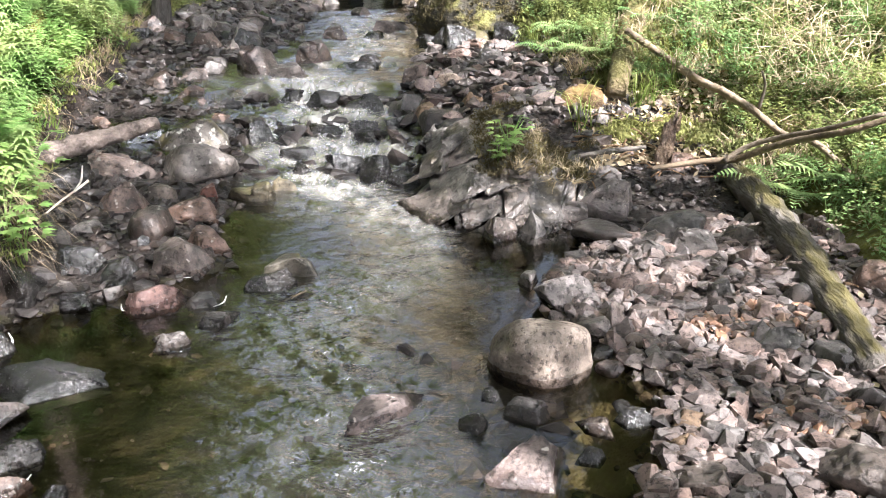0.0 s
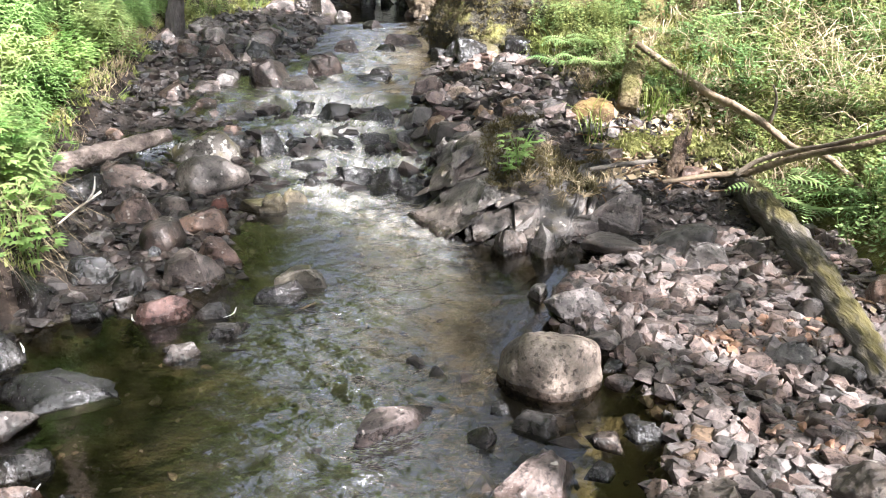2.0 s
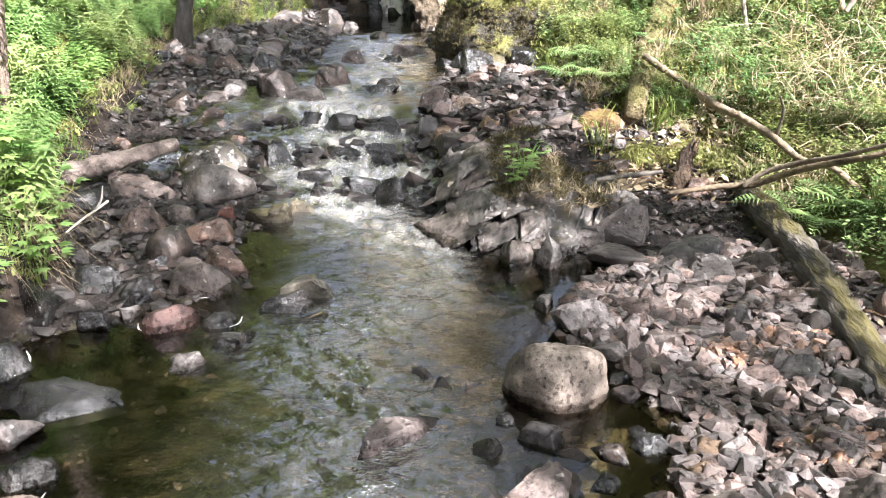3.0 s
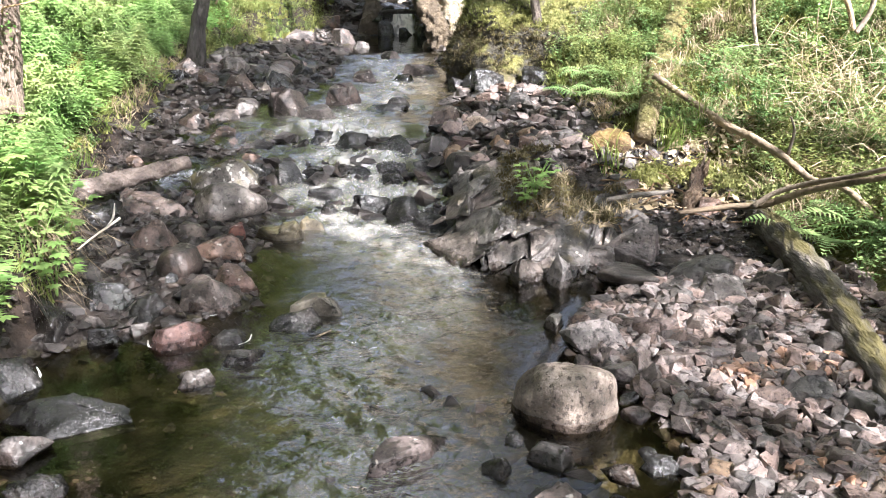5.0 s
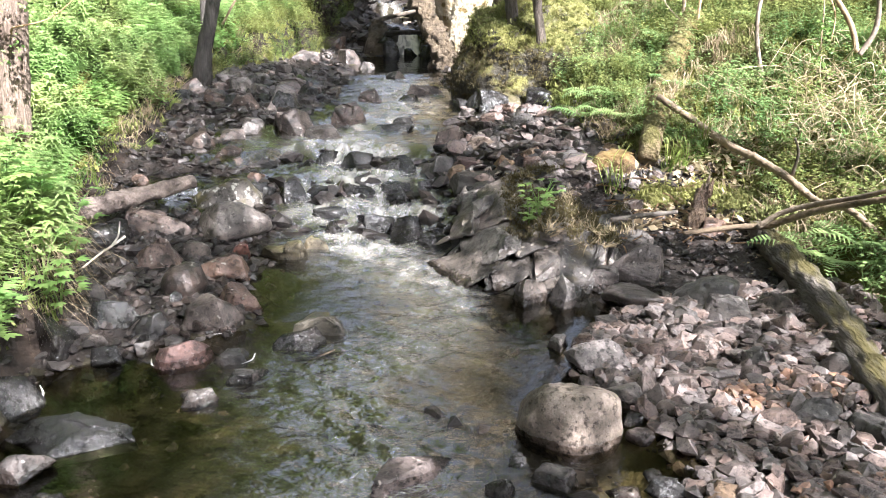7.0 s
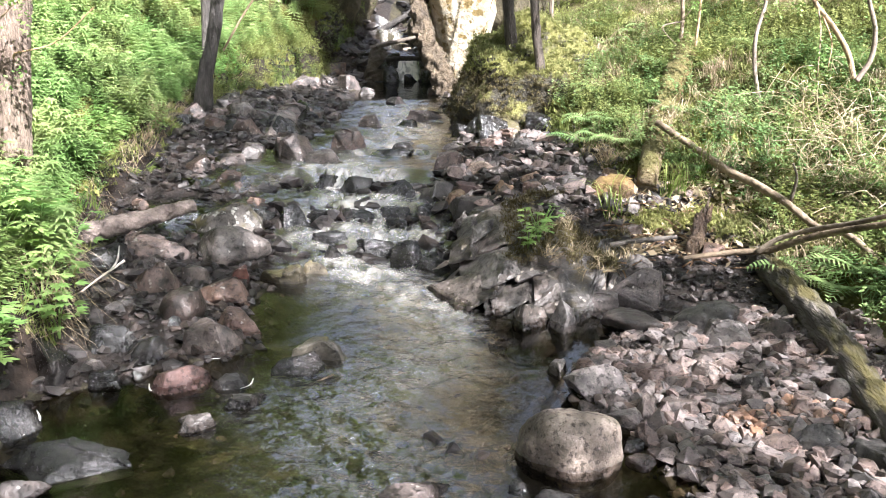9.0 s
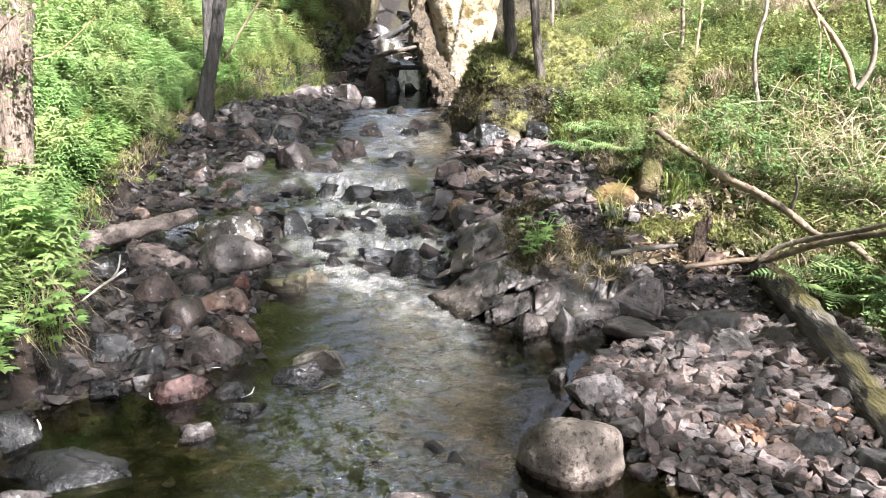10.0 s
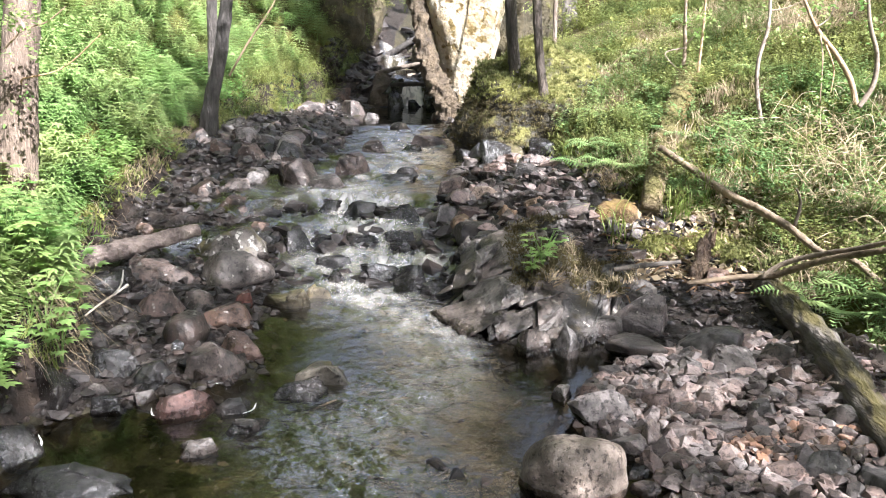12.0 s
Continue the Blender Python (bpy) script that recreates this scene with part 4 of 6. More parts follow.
boulder("brown", -2.38, 11.78, 0.603, 0.47, 0.58, 0.20, 962, 9)
boulder("brown", -1.85, 12.26, 0.517, 0.41, 0.65, 0.26, 969, 2)
boulder("grey", -1.52, 11.67, 0.535, 0.25, 0.32, 0.12, 976, 16)
boulder("brown", -0.99, 10.53, 0.510, 0.28, 0.30, 0.13, 983, 9)
boulder("dark", -1.36, 13.78, 0.497, 0.25, 0.41, 0.31, 990, 5)
boulder("dark", -1.38, 13.95, 0.512, 0.27, 0.44, 0.24, 997, -1)
boulder("brown", -0.54, 11.74, 0.540, 0.29, 0.32, 0.12, 1004, 13)
boulder("mossy", -1.34, 15.43, 0.947, 0.40, 0.65, 0.17, 1011, 10)
boulder("dark", -1.77, 14.35, 0.867, 0.47, 0.76, 0.22, 1018, 7)
boulder("dark", -0.98, 15.02, 0.908, 0.34, 0.55, 0.23, 1025, -1)
boulder("brown", -1.69, 10.92, 0.533, 0.29, 0.28, 0.11, 1032, -1)
boulder("dark", -0.30, 10.26, 0.491, 0.34, 0.34, 0.16, 1039, 8)
boulder("brown", 0.01, 9.56, 0.512, 0.25, 0.30, 0.15, 1046, 1)
boulder("pink", -0.21, 2.62, -0.06, 0.40, 0.17, 0.13, 80, 38, edges=0.7)


for x, y, z, w, h, kind, seed in ((0.05, 8.28, 0.42, 0.34, 0.24, "dark", 1101), (0.62, 8.12, 0.44, 0.42, 0.30, "dark", 1108), (0.88, 7.95, 0.46, 0.30, 0.2, "brown", 1115), (-0.12, 8.55, 0.42, 0.26, 0.16, "dark", 1122),
                                  (-1.36, 13.62, 0.48, 0.36, 0.34, "dark", 1129), (-0.78, 13.62, 0.48, 0.36, 0.36, "dark", 1136), (-1.06, 13.64, 0.5, 0.22, 0.18, "dark", 1143), (-0.72, 13.95, 0.78, 0.42, 0.22, "brown", 1150), (-1.45, 13.95, 0.74, 0.42, 0.26, "dark", 1157)):
    boulder(kind, x, y, z, w, w * 0.8, h, seed, seed * 31 % 360)


# ---- loose stones ----
def zone_spots(rng, n, x0, x1, y0, y1, test):
    """Random ground spots in a stretch of the plan that pass test(x, y, edges)."""
    x, y = rng.uniform(x0, x1, n), rng.uniform(y0, y1, n)
    ok = test(x, y, edges_of(y)) & (np.abs(x) < 0.57 * y + 0.9)
    x, y = x[ok], y[ok]
    return np.stack([x, y, height(x, y)], -1)


rng = np.random.default_rng(5)
STONES = [shard(900 + i, rng.uniform(0.34, 0.66), int(rng.integers(11, 16))) for i in range(32)]


def on_right_bar(x, y, e):
    return (x > e[2] - 0.05) & (x < e[3] + 0.12)


def on_left_strip(x, y, e):
    return (x < e[1] + 0.1) & (x > e[0] - 0.02)


def in_riffle(x, y, e):
    return (x > e[1]) & (x < e[2])


spread = np.random.default_rng(52)
for test, box, kinds, count, sizes in ((on_left_strip, (-3.2, -1.4, 6.7, 10.3), ("brown", "grey", "dark", "brown", "slab"), 46, (0.16, 0.40)),
                                       (on_right_bar, (-0.35, 1.2, 6.0, 9.5), ("brown", "tan", "dark", "slab", "pink"), 26, (0.14, 0.30)),
                                       (on_left_strip, (-2.6, -1.5, 4.0, 6.6), ("brown", "dark", "brown"), 12, (0.12, 0.22))):
    for i, (x, y, z) in enumerate(zone_spots(spread, 6 * count, *box, test)[:count]):
        w = sizes[0] + (sizes[1] - sizes[0]) * spread.random() ** 2
        boulder(kinds[i % len(kinds)], x, y, z - 0.03, w, w * spread.uniform(0.6, 0.9), w * spread.uniform(0.4, 0.65), 2000 + 7 * i + count, spread.uniform(0, 360))


def heap(name, spots, mat, lo, hi, label):
    r = np.random.default_rng(len(spots))
    out = []
    for x, y, z in spots:
        v, f = STONES[r.integers(len(STONES))]
        s = lo + (hi - lo) * r.random() ** 2.5
        out.append((spin(v * s, r.uniform(0, 6.28), r.normal(0, 0.25), r.normal(0, 0.25)) + (x, y, z + s * 0.02), f))
    return tagged(part(name, join(out), mat, ground, label, smooth=False), kind="stuff")


heap("gravel", zone_spots(rng, 6200, 0.3, 2.1, 1.5, 4.4, on_right_bar), GRAVEL, 0.022, 0.17, "broken pinkish grey gravel")
heap("stones", zone_spots(rng, 3400, 0.3, 2.1, 4.2, 6.2, on_right_bar), WETSTONE, 0.02, 0.085, "dark damp stones behind the bar")
heap("stones", zone_spots(rng, 110, 0.3, 2.1, 4.3, 6.2, on_right_bar) + (0, 0, 0.01), GRAVEL, 0.04, 0.13, "broken grey stones")
heap("stones", zone_spots(rng, 1300, -3.0, -1.4, 2.0, 6.6, lambda x, y, e: (x < e[0] + 0.05) & (x > e[0] - 0.22)), WETSTONE, 0.03, 0.12, "dark stones in the bank foot")
heap("stones", zone_spots(rng, 1500, -0.4, 1.4, 5.6, 10.5, on_right_bar), DRYSTONE, 0.06, 0.20, "dry broken stones")
heap("stones", zone_spots(rng, 260, -0.4, 1.3, 5.7, 8.8, on_right_bar) + (0, 0, 0.02), GRAVEL, 0.08, 0.24, "broken reddish grey stones")
heap("stones", zone_spots(rng, 4800, -3.4, -1.0, 3.2, 7.0, on_left_strip), WETSTONE, 0.03, 0.15, "dark damp stones")
heap("stones", zone_spots(rng, 2600, -3.5, -1.3, 7.0, 10.6, on_left_strip), WETSTONE, 0.05, 0.20, "grey brown stones")
heap("stones", zone_spots(rng, 700, -3.5, -1.3, 10.6, 14.5, on_left_strip), DRYSTONE, 0.05, 0.18, "grey brown stones")
heap("stones", zone_spots(rng, 170, -2.0, 0.0, 5.4, 6.9, in_riffle), WETSTONE, 0.05, 0.17, "wet stones in the riffle")
heap("stones", zone_spots(rng, 130, -2.0, 0.0, 7.6, 10.7, in_riffle), DRYSTONE, 0.06, 0.18, "stones in shallow water")
heap("stones", zone_spots(rng, 700, -2.6, -0.5, 13.8, 17.2, lambda x, y, e: np.abs(x - np.interp(y, [13.7, 14.6, 16.2], [-1.08, -1.3, -1.72])) > 0.2), WETSTONE, 0.10, 0.42, "dark stones beside the falls")
heap("stones", zone_spots(rng, 150, -2.9, -1.9, 11.2, 14.2, on_left_strip), GRAVEL, 0.05, 0.15, "sunlit pinkish stones beside the far pool")
heap("stones", zone_spots(rng, 200, -1.2, 0.2, 9.6, 12.2, on_right_bar), DRYSTONE, 0.06, 0.2, "reddish stones below the pale rock face")
near = zone_spots(rng, 260, -1.0, 0.5, 1.5, 3.1, lambda x, y, e: (x > -1.0 + 0.25 * (y - 1.5)) & (x < e[2] - 0.15))
heap("cobbles", np.stack([near[:, 0], near[:, 1], rng.uniform(-0.10, -0.045, len(near))], -1), WETSTONE, 0.06, 0.22, "dark cobbles under the near riffle")
ledge = np.concatenate([zone_spots(rng, n, -1.75, -0.2, y - 0.14, y + 0.14, in_riffle) for n, y in ((110, 6.66), (100, 6.12), (90, 5.62))])
heap("stones", ledge + (0, 0, 0.02), WETSTONE, 0.08, 0.27, "dark wet ledge stones in the cascade")
heap("pebbles", zone_spots(rng, 700, -2.0, 1.2, 1.5, 5.4, in_riffle), GRAVEL, 0.02, 0.09, "pebbles on the stream bed")


def near_ochre(x, y, e):
    return on_right_bar(x, y, e) & ((((x - 1.33) / 0.30) ** 2 + ((y - 3.15) / 0.16) ** 2 < 1) | (((x - 1.32) / 0.22) ** 2 + ((y - 2.45) / 0.12) ** 2 < 1))


heap("gravel", zone_spots(rng, 2600, 0.9, 1.8, 2.2, 3.5, near_ochre) + (0, 0, 0.015), ORANGE, 0.02, 0.10, "ochre weathered gravel")

# ---- fallen wood ----
def log(name, points, radii, mat, label, category="log", sides=14, rough=0.12, seed=1, group=""):
    ob = part(name, tube(points, radii, max(20, sides) if max(radii) > 0.03 else sides, seed, rough, steps=16), mat)
    return tagged(ob, label, category, group)


log("fallen_log", [(-2.58, 5.13, 0.262), (-2.53, 5.19, 0.272), (-2.34, 5.40, 0.283), (-2.18, 5.57, 0.31), (-2.01, 5.75, 0.33)], [0.045, 0.068, 0.064, 0.052, 0.05], LOGWOOD, "barkless pinkish dead log lying among boulders", sides=36, rough=0.16, seed=3)
log("mossy_fallen_log", [(1.78, 5.10, 0.220), (1.78, 4.60, 0.207), (1.74, 3.90, 0.192), (1.67, 3.20, 0.148), (1.63, 2.75, 0.106)], [0.07, 0.085, 0.08, 0.075, 0.06], MOSSLOG, "decaying mossy log lying on the gravel bank", sides=36, rough=0.15, seed=8)
rng = np.random.default_rng(61)
for i in range(16):
    o = np.array((1.69, 3.60, 0.195)) + rng.normal(0, 1, 3) * (0.05, 0.22, 0.03)
    w = np.array((rng.uniform(-0.28, 0.25), rng.uniform(-0.3, 0.1), rng.uniform(-0.12, 0.03)))
    part("root", tube([o, o + w * 0.5 + (0, 0, 0.005), o + w], [0.009, 0.006, 0.003], 6, i, 0.1, steps=4), ROTTEN, bpy.data.objects["mossy_fallen_log"], "thin dead root")
fallen = log("dead_branch", [(1.40, 6.50, 0.866), (1.58, 6.20, 0.749), (1.75, 5.80, 0.635), (1.87, 5.50, 0.591), (1.97, 5.20, 0.535), (2.06, 4.95, 0.455), (2.15, 4.70, 0.465), (2.26, 4.50, 0.360), (2.39, 4.30, 0.226)], [0.026, 0.026, 0.027, 0.027, 0.024, 0.021, 0.019, 0.017, 0.014], DEADWOOD, "long pale dead branch fallen down the slope", "branch", seed=4)
part("side_branch", tube([(1.99, 5.20, 0.554), (1.99, 5.15, 0.708), (1.94, 5.10, 0.805)], [0.012, 0.009, 0.006], 6), DEADWOOD, fallen)
forked = log("forked_branch", [(1.31, 5.05, 0.207), (1.59, 5.00, 0.264), (1.77, 4.90, 0.311), (1.93, 4.70, 0.447), (2.05, 4.50, 0.549), (2.16, 4.30, 0.640), (2.37, 4.10, 0.796)], [0.014, 0.018, 0.022, 0.02, 0.019, 0.017, 0.015], DEADWOOD, "grey forked dead branch resting on the mossy log", "branch", seed=6)
part("prong", tube([(1.71, 4.90, 0.296), (1.81, 4.85, 0.396), (1.96, 4.70, 0.501), (2.08, 4.50, 0.588), (2.27, 4.20, 0.750)], [0.018, 0.016, 0.015, 0.014, 0.012], 10, 2, 0.1), DEADWOOD, forked)
log("mossy_slope_log", [(1.25, 6.00, 0.507), (1.38, 6.45, 0.703), (1.61, 7.23, 0.906), (1.85, 7.87, 1.171), (2.11, 8.63, 1.357)], [0.07, 0.078, 0.10, 0.115, 0.12], MOSSLOG2, "moss-covered sawn log lying up the slope", sides=22, rough=0.15, seed=12)
log("driftwood_stick", [(0.86, 5.10, 0.272), (1.06, 5.15, 0.291), (1.30, 5.20, 0.305)], [0.014, 0.017, 0.012], DEADWOOD, "dark weathered stick lying on stones", "stick")
stick = log("bleached_stick", [(-2.20, 4.35, 0.153), (-2.14, 4.45, 0.202), (-2.08, 4.50, 0.241), (-2.02, 4.55, 0.282)], [0.005, 0.006, 0.006, 0.008], BLEACHED, "pale bleached driftwood stick among boulders", "stick")
part("fork", tube([(-2.09, 4.50, 0.231), (-2.04, 4.50, 0.300), (-2.02, 4.50, 0.385)], [0.007, 0.006, 0.003], 6), BLEACHED, stick)
log("wet_twig", [(-0.81, 3.55, -0.034), (-0.75, 3.58, -0.010), (-0.66, 3.65, 0.008)], [0.005, 0.006, 0.004], DEADWOOD, "thin pale twig caught on a wet stone", "stick")
log("far_log", [(-2.67, 14.20, 0.798), (-2.12, 14.40, 0.961), (-1.48, 14.80, 1.121), (-1.06, 15.20, 1.209)], [0.05, 0.05, 0.04, 0.03], DEADWOOD, "fallen pole lying beside the waterfall", seed=15)
log("far_log", [(-2.17, 15.50, 1.129), (-1.68, 15.80, 1.358), (-1.13, 16.20, 1.697)], [0.06, 0.05, 0.05], DARKBARK, "dark fallen pole across the upper fall", seed=16)
log("far_log", [(-1.47, 13.75, 0.901), (-1.15, 13.75, 0.922), (-0.69, 13.75, 0.917)], [0.035, 0.04, 0.035], DARKBARK, "dark log lodged across the small waterfall", seed=17)
log("mossy_branch", [(-5.16, 11.50, 1.830), (-4.76, 10.80, 1.472), (-4.48, 10.40, 1.242), (-4.32, 10.20, 1.082)], [0.05, 0.07, 0.08, 0.06], MOSSLOG2, "mossy crooked branch lying on the green slope", "branch", seed=21)
stump = log("rotten_stump", [(1.43, 5.24, 0.133), (1.44, 5.22, 0.280), (1.48, 5.30, 0.429)], [0.075, 0.055, 0.04], ROTTEN, "rotten broken stump with splintered wood", "stump", rough=0.3, seed=23)
for k, (dx, dy, h) in enumerate(((0.0, 0.0, 0.16), (0.03, 0.01, 0.11), (-0.03, 0.01, 0.09), (0.01, -0.03, 0.12))):
    o = np.array((1.49, 5.30, 0.417)) + (dx, dy, -0.03)
    part("splinter", tube([o, o + (0.01, 0, h * 0.6), o + (0.025, 0.01, h)], [0.02, 0.012, 0.003], 6, k, 0.2), ROTTEN, stump)
part("peeled_wood", tube([(1.24, 5.96, 0.478), (1.27, 6.03, 0.605), (1.33, 6.22, 0.708)], [0.072, 0.079, 0.083], 22, 5, 0.06, steps=4), MOSSLOG2, bpy.data.objects["mossy_slope_log"], "tan barkless wood at the sawn end")
cut = part("cut_face", tube([(1.24, 5.96, 0.477), (1.25, 5.99, 0.488)], [0.064, 0.067], 22, steps=1), DEADWOOD, bpy.data.objects["mossy_slope_log"], "pale sawn end grain")
boulder("brown", 1.50, 5.18, 0.13, 0.20, 0.16, 0.14, 733, 20, edges=0.8, label="brown stone under the rotten stump")
for i, (x, y, z, w, h) in enumerate(((1.78, 5.42, 0.22, 0.34, 0.17), (1.55, 5.62, 0.24, 0.36, 0.14), (1.28, 5.66, 0.22, 0.4, 0.12), (1.92, 5.12, 0.2, 0.3, 0.14), (2.05, 5.6, 0.3, 0.45, 0.2))):
    v, f = ICO[4]
    v = v * (w / 2, w * 0.45, h) * (1 + 0.14 * lumps(v, 2.5, 600 + i) + 0.05 * lumps(v, 9.0, 620 + i))[:, None]
    cushion = part("moss_hummock", (v, f), MOSSCRAG)
    cushion.location = (x, y, z)
    tagged(cushion, "green and golden moss hummock on the bank lip", "moss", "moss hummocks")
    top = v[v[:, 2] > 0.25 * h]
    r = np.random.default_rng(640 + i)
    cover = part("moss_cover", scatter([make_grass(660 + j, 14, 0.035, 0.8, 0.005) for j in range(3)], top[r.integers(0, len(top), 110)], r, (0.7, 1.4), 0.6), MOSSTUFT, cushion, "soft golden green moss", smooth=False)
    cover["kind"] = "stuff"
debris = []
rng = np.random.default_rng(44)
for i in range(70):
    o = np.array((1.45, 5.41, 0.247)) + rng.normal(0, 1, 3) * (0.28, 0.3, 0)
    o[2] = height(o[0], o[1]) + 0.03
    w = rng.normal(0, 1, 3) * (0.16, 0.12, 0.03)
    debris.append(tube([o, o + w * 0.5 + (0, 0, 0.02), o + w], [0.006, 0.006, 0.003], 5, steps=3))
tagged(part("twig_litter", join(debris), ROTTEN), "small broken twigs and bark littered round the stump", "twigs", kind="stuff")

# ---- rock faces ----
def crag(x, y, z, w, d, h, seed, mat, label, yaw=0, tilt=0, edges=0.8):
    ob = part("crag", rock_mesh(w, d, h, seed, 0.3, 5, 0.16) if mat is MOSSCRAG else rock_mesh(w, d, h, seed, edges), mat)
    ob.matrix_world = pose(x, y, z, tilt, 0, yaw)
    return tagged(ob, label, "cliff")


v, f = ICO[6]
p = np.random.default_rng(41).normal(0, 1, (16, 3)) * (1, 1, 0.3)
p /= np.linalg.norm(p, axis=1, keepdims=True)
v = v / np.power(np.power(np.maximum(v @ p.T, 1e-3) / 0.85, 40).sum(1) + 0.3, 1 / 40)[:, None]
v = v * (0.5, 0.75, 3.6) + (0, 0, 3.6)
v = v * (1 + 0.06 * lumps(v, 2.2, 42) + facets(v, 43, 120, 0.05) + facets(v, 44, 260, 0.02))[:, None] ** ((1, 1, 0))
flare = 0.30 + 0.36 * np.clip(v[:, 2] - 0.3, 0, 6)
cliff = part("crag", (np.stack([v[:, 0] * (0.45 + flare), v[:, 1] * (0.8 + 0.10 * v[:, 2]), v[:, 2]], -1), f), CLIFF)
cliff.matrix_world = pose(-0.24, 12.0, 0.15, 0, 0, 8)
tagged(cliff, "pale sunlit rock face with brown moss patches", "cliff")
flank = part("crag", tube([(-0.34, 11.5, 0.45), (-0.47, 11.5, 0.85), (-0.66, 11.5, 1.3), (-0.78, 11.6, 1.8), (-0.86, 11.7, 2.4), (-0.9, 11.8, 3.4)], [0.14, 0.17, 0.15, 0.14, 0.14, 0.1], 40, 52, 0.45, steps=14), BROWNCRAG)
tagged(flank, "brown leaf-littered flank of the pale rock face", "cliff")
crag(0.5, 12.6, 0.6, 1.4, 1.5, 3.2, 43, MOSSCRAG, "dark mossy rock face behind alder trunks", 30)
crag(-2.75, 16.0, 0.8, 1.9, 1.6, 2.3, 45, MOSSCRAG, "mossy rock face beside the upper fall", -10)
crag(-3.6, 17.5, 1.2, 2.2, 1.6, 2.8, 46, MOSSCRAG, "mossy rock face beside the upper fall", 20)
crag(-0.75, 15.4, 0.7, 0.9, 1.0, 1.2, 47, MOSSCRAG, "dark mossy rock beside the upper fall", 20)
crag(-1.70, 14.0, 0.5, 0.56, 0.5, 0.60, 49, BROWNCRAG, "sunlit brown block beside the far pool", 0)


mound_at = np.array((0.52, 9.15, 0.331))
mound_at[2] = float(height(mound_at[0], mound_at[1]))
v, f = ICO[5]
v = v * (0.7, 0.8, 1.0) * (1 + 0.16 * lumps(v, 2.0, 57) + 0.07 * lumps(v, 6.0, 58) + 0.03 * lumps(v, 15.0, 59))[:, None]
v[:, 0] *= 1 + 0.35 * smooth(0, 0.5, v[:, 0])
v[:, 2] -= 0.34
v_mound = v
mound = part("mossy_mound", (v, f), MOSSCRAG)
mound.location = mound_at
tagged(mound, "moss-covered mound with a dark undercut below alder trunks", "rock")

# the outcrop: several broken blocks grown together
outcrop = new("outcrop")
outcrop.location = (0.35, 4.9, 0.0)
DIP = (-0.40, 0.22, 0.9)
MAIN = (((-0.55, -0.32, 0.77), (-0.06, 5.05, 0.27)), ((-0.85, -0.45, -0.22), (-0.22, 4.85, 0.0)), ((-0.95, 0.2, 0.2), (-0.30, 5.4, 0)),
        ((-0.55, -0.8, -0.22), (0.05, 4.33, 0.0)), ((0.72, -0.62, 0.25), (0.40, 4.27, 0.0)), ((-0.12, -0.62, 0.78), (0.28, 4.62, 0.27)),
        ((0.05, -0.12, 1), (0.3, 5.15, 0.40)), ((0.1, 1, 0.4), (0.3, 5.75, 0.2)), ((0, 0, -1), (0, 0, -0.2)), ((0.8, -0.1, 0.55), (0.70, 5.0, 0.22)))
for v, f in layered_block(MAIN, 31, DIP, 0.085, 5, recess=0.10):
    part("block", (v - np.array(outcrop.location), f), OUTCROP, outcrop)
SHOULDER = (((-0.3, -0.9, 0.25), (0.5, 4.40, 0)), ((0.7, -0.6, 0.3), (0.68, 4.46, 0)), ((0.1, -0.55, 0.85), (0.55, 4.62, 0.20)), ((0.1, 0.1, 1), (0.6, 4.9, 0.32)),
            ((-1, 0, 0), (0.28, 4.7, 0)), ((1, 0.1, 0.4), (0.86, 5.0, 0.1)), ((0, 1, 0.2), (0.6, 5.35, 0)), ((0, 0, -1), (0, 0, -0.2)))
for v, f in layered_block(SHOULDER, 47, (0.3, -0.5, 0.8), 0.14, 3):
    part("block", (v - np.array(outcrop.location), f), OUTCROP, outcrop)
for x, y, z, w, d, h, seed, yaw in ((-0.02, -0.52, -0.10, 0.24, 0.26, 0.24, 272, -25), (0.16, -0.55, -0.1, 0.20, 0.22, 0.27, 163, 10), (0.62, 0.30, -0.05, 0.50, 0.5, 0.36, 264, 30)):
    v, f = rock_mesh(w, d, h, seed, 0.97)
    part("block", (spin(v, radians(yaw), 0.12, -0.1) + (x, y, z), f), OUTCROP, outcrop)
tops = np.concatenate([np.array([p.co[:] for p in c.data.vertices]) for c in outcrop.children]) + np.array(outcrop.location)


def outcrop_spots(n, x0, x1, y0, y1, seed):
    """Spots on the outcrop's upper side."""
    r = np.random.default_rng(seed)
    out = []
    for x, y in zip(r.uniform(x0, x1, n), r.uniform(y0, y1, n)):
        near = tops[np.hypot(tops[:, 0] - x, tops[:, 1] - y) < 0.035]
        if len(near) and near[:, 2].max() > 0.2:
            out.append((x, y, near[:, 2].max() - 0.01))
    return out


tagged(outcrop, "jagged layered grey rock outcrop with brown moss on top", "rock")


# ---- plants: shapes ----
def leaf(at, way, length, width, up=(0, 0, 1)):
    way, up = np.array(way, float), np.array(up, float)
    way /= np.linalg.norm(way)
    s = np.cross(way, up)
    s /= np.linalg.norm(s) + 1e-9
    at = np.array(at, float)
    m = at + way * length * 0.45 - up * width * 0.12
    return np.array([at, m + s * width / 2, at + way * length - up * length * 0.15, m - s * width / 2]), np.array([(0, 1, 2), (0, 2, 3)])


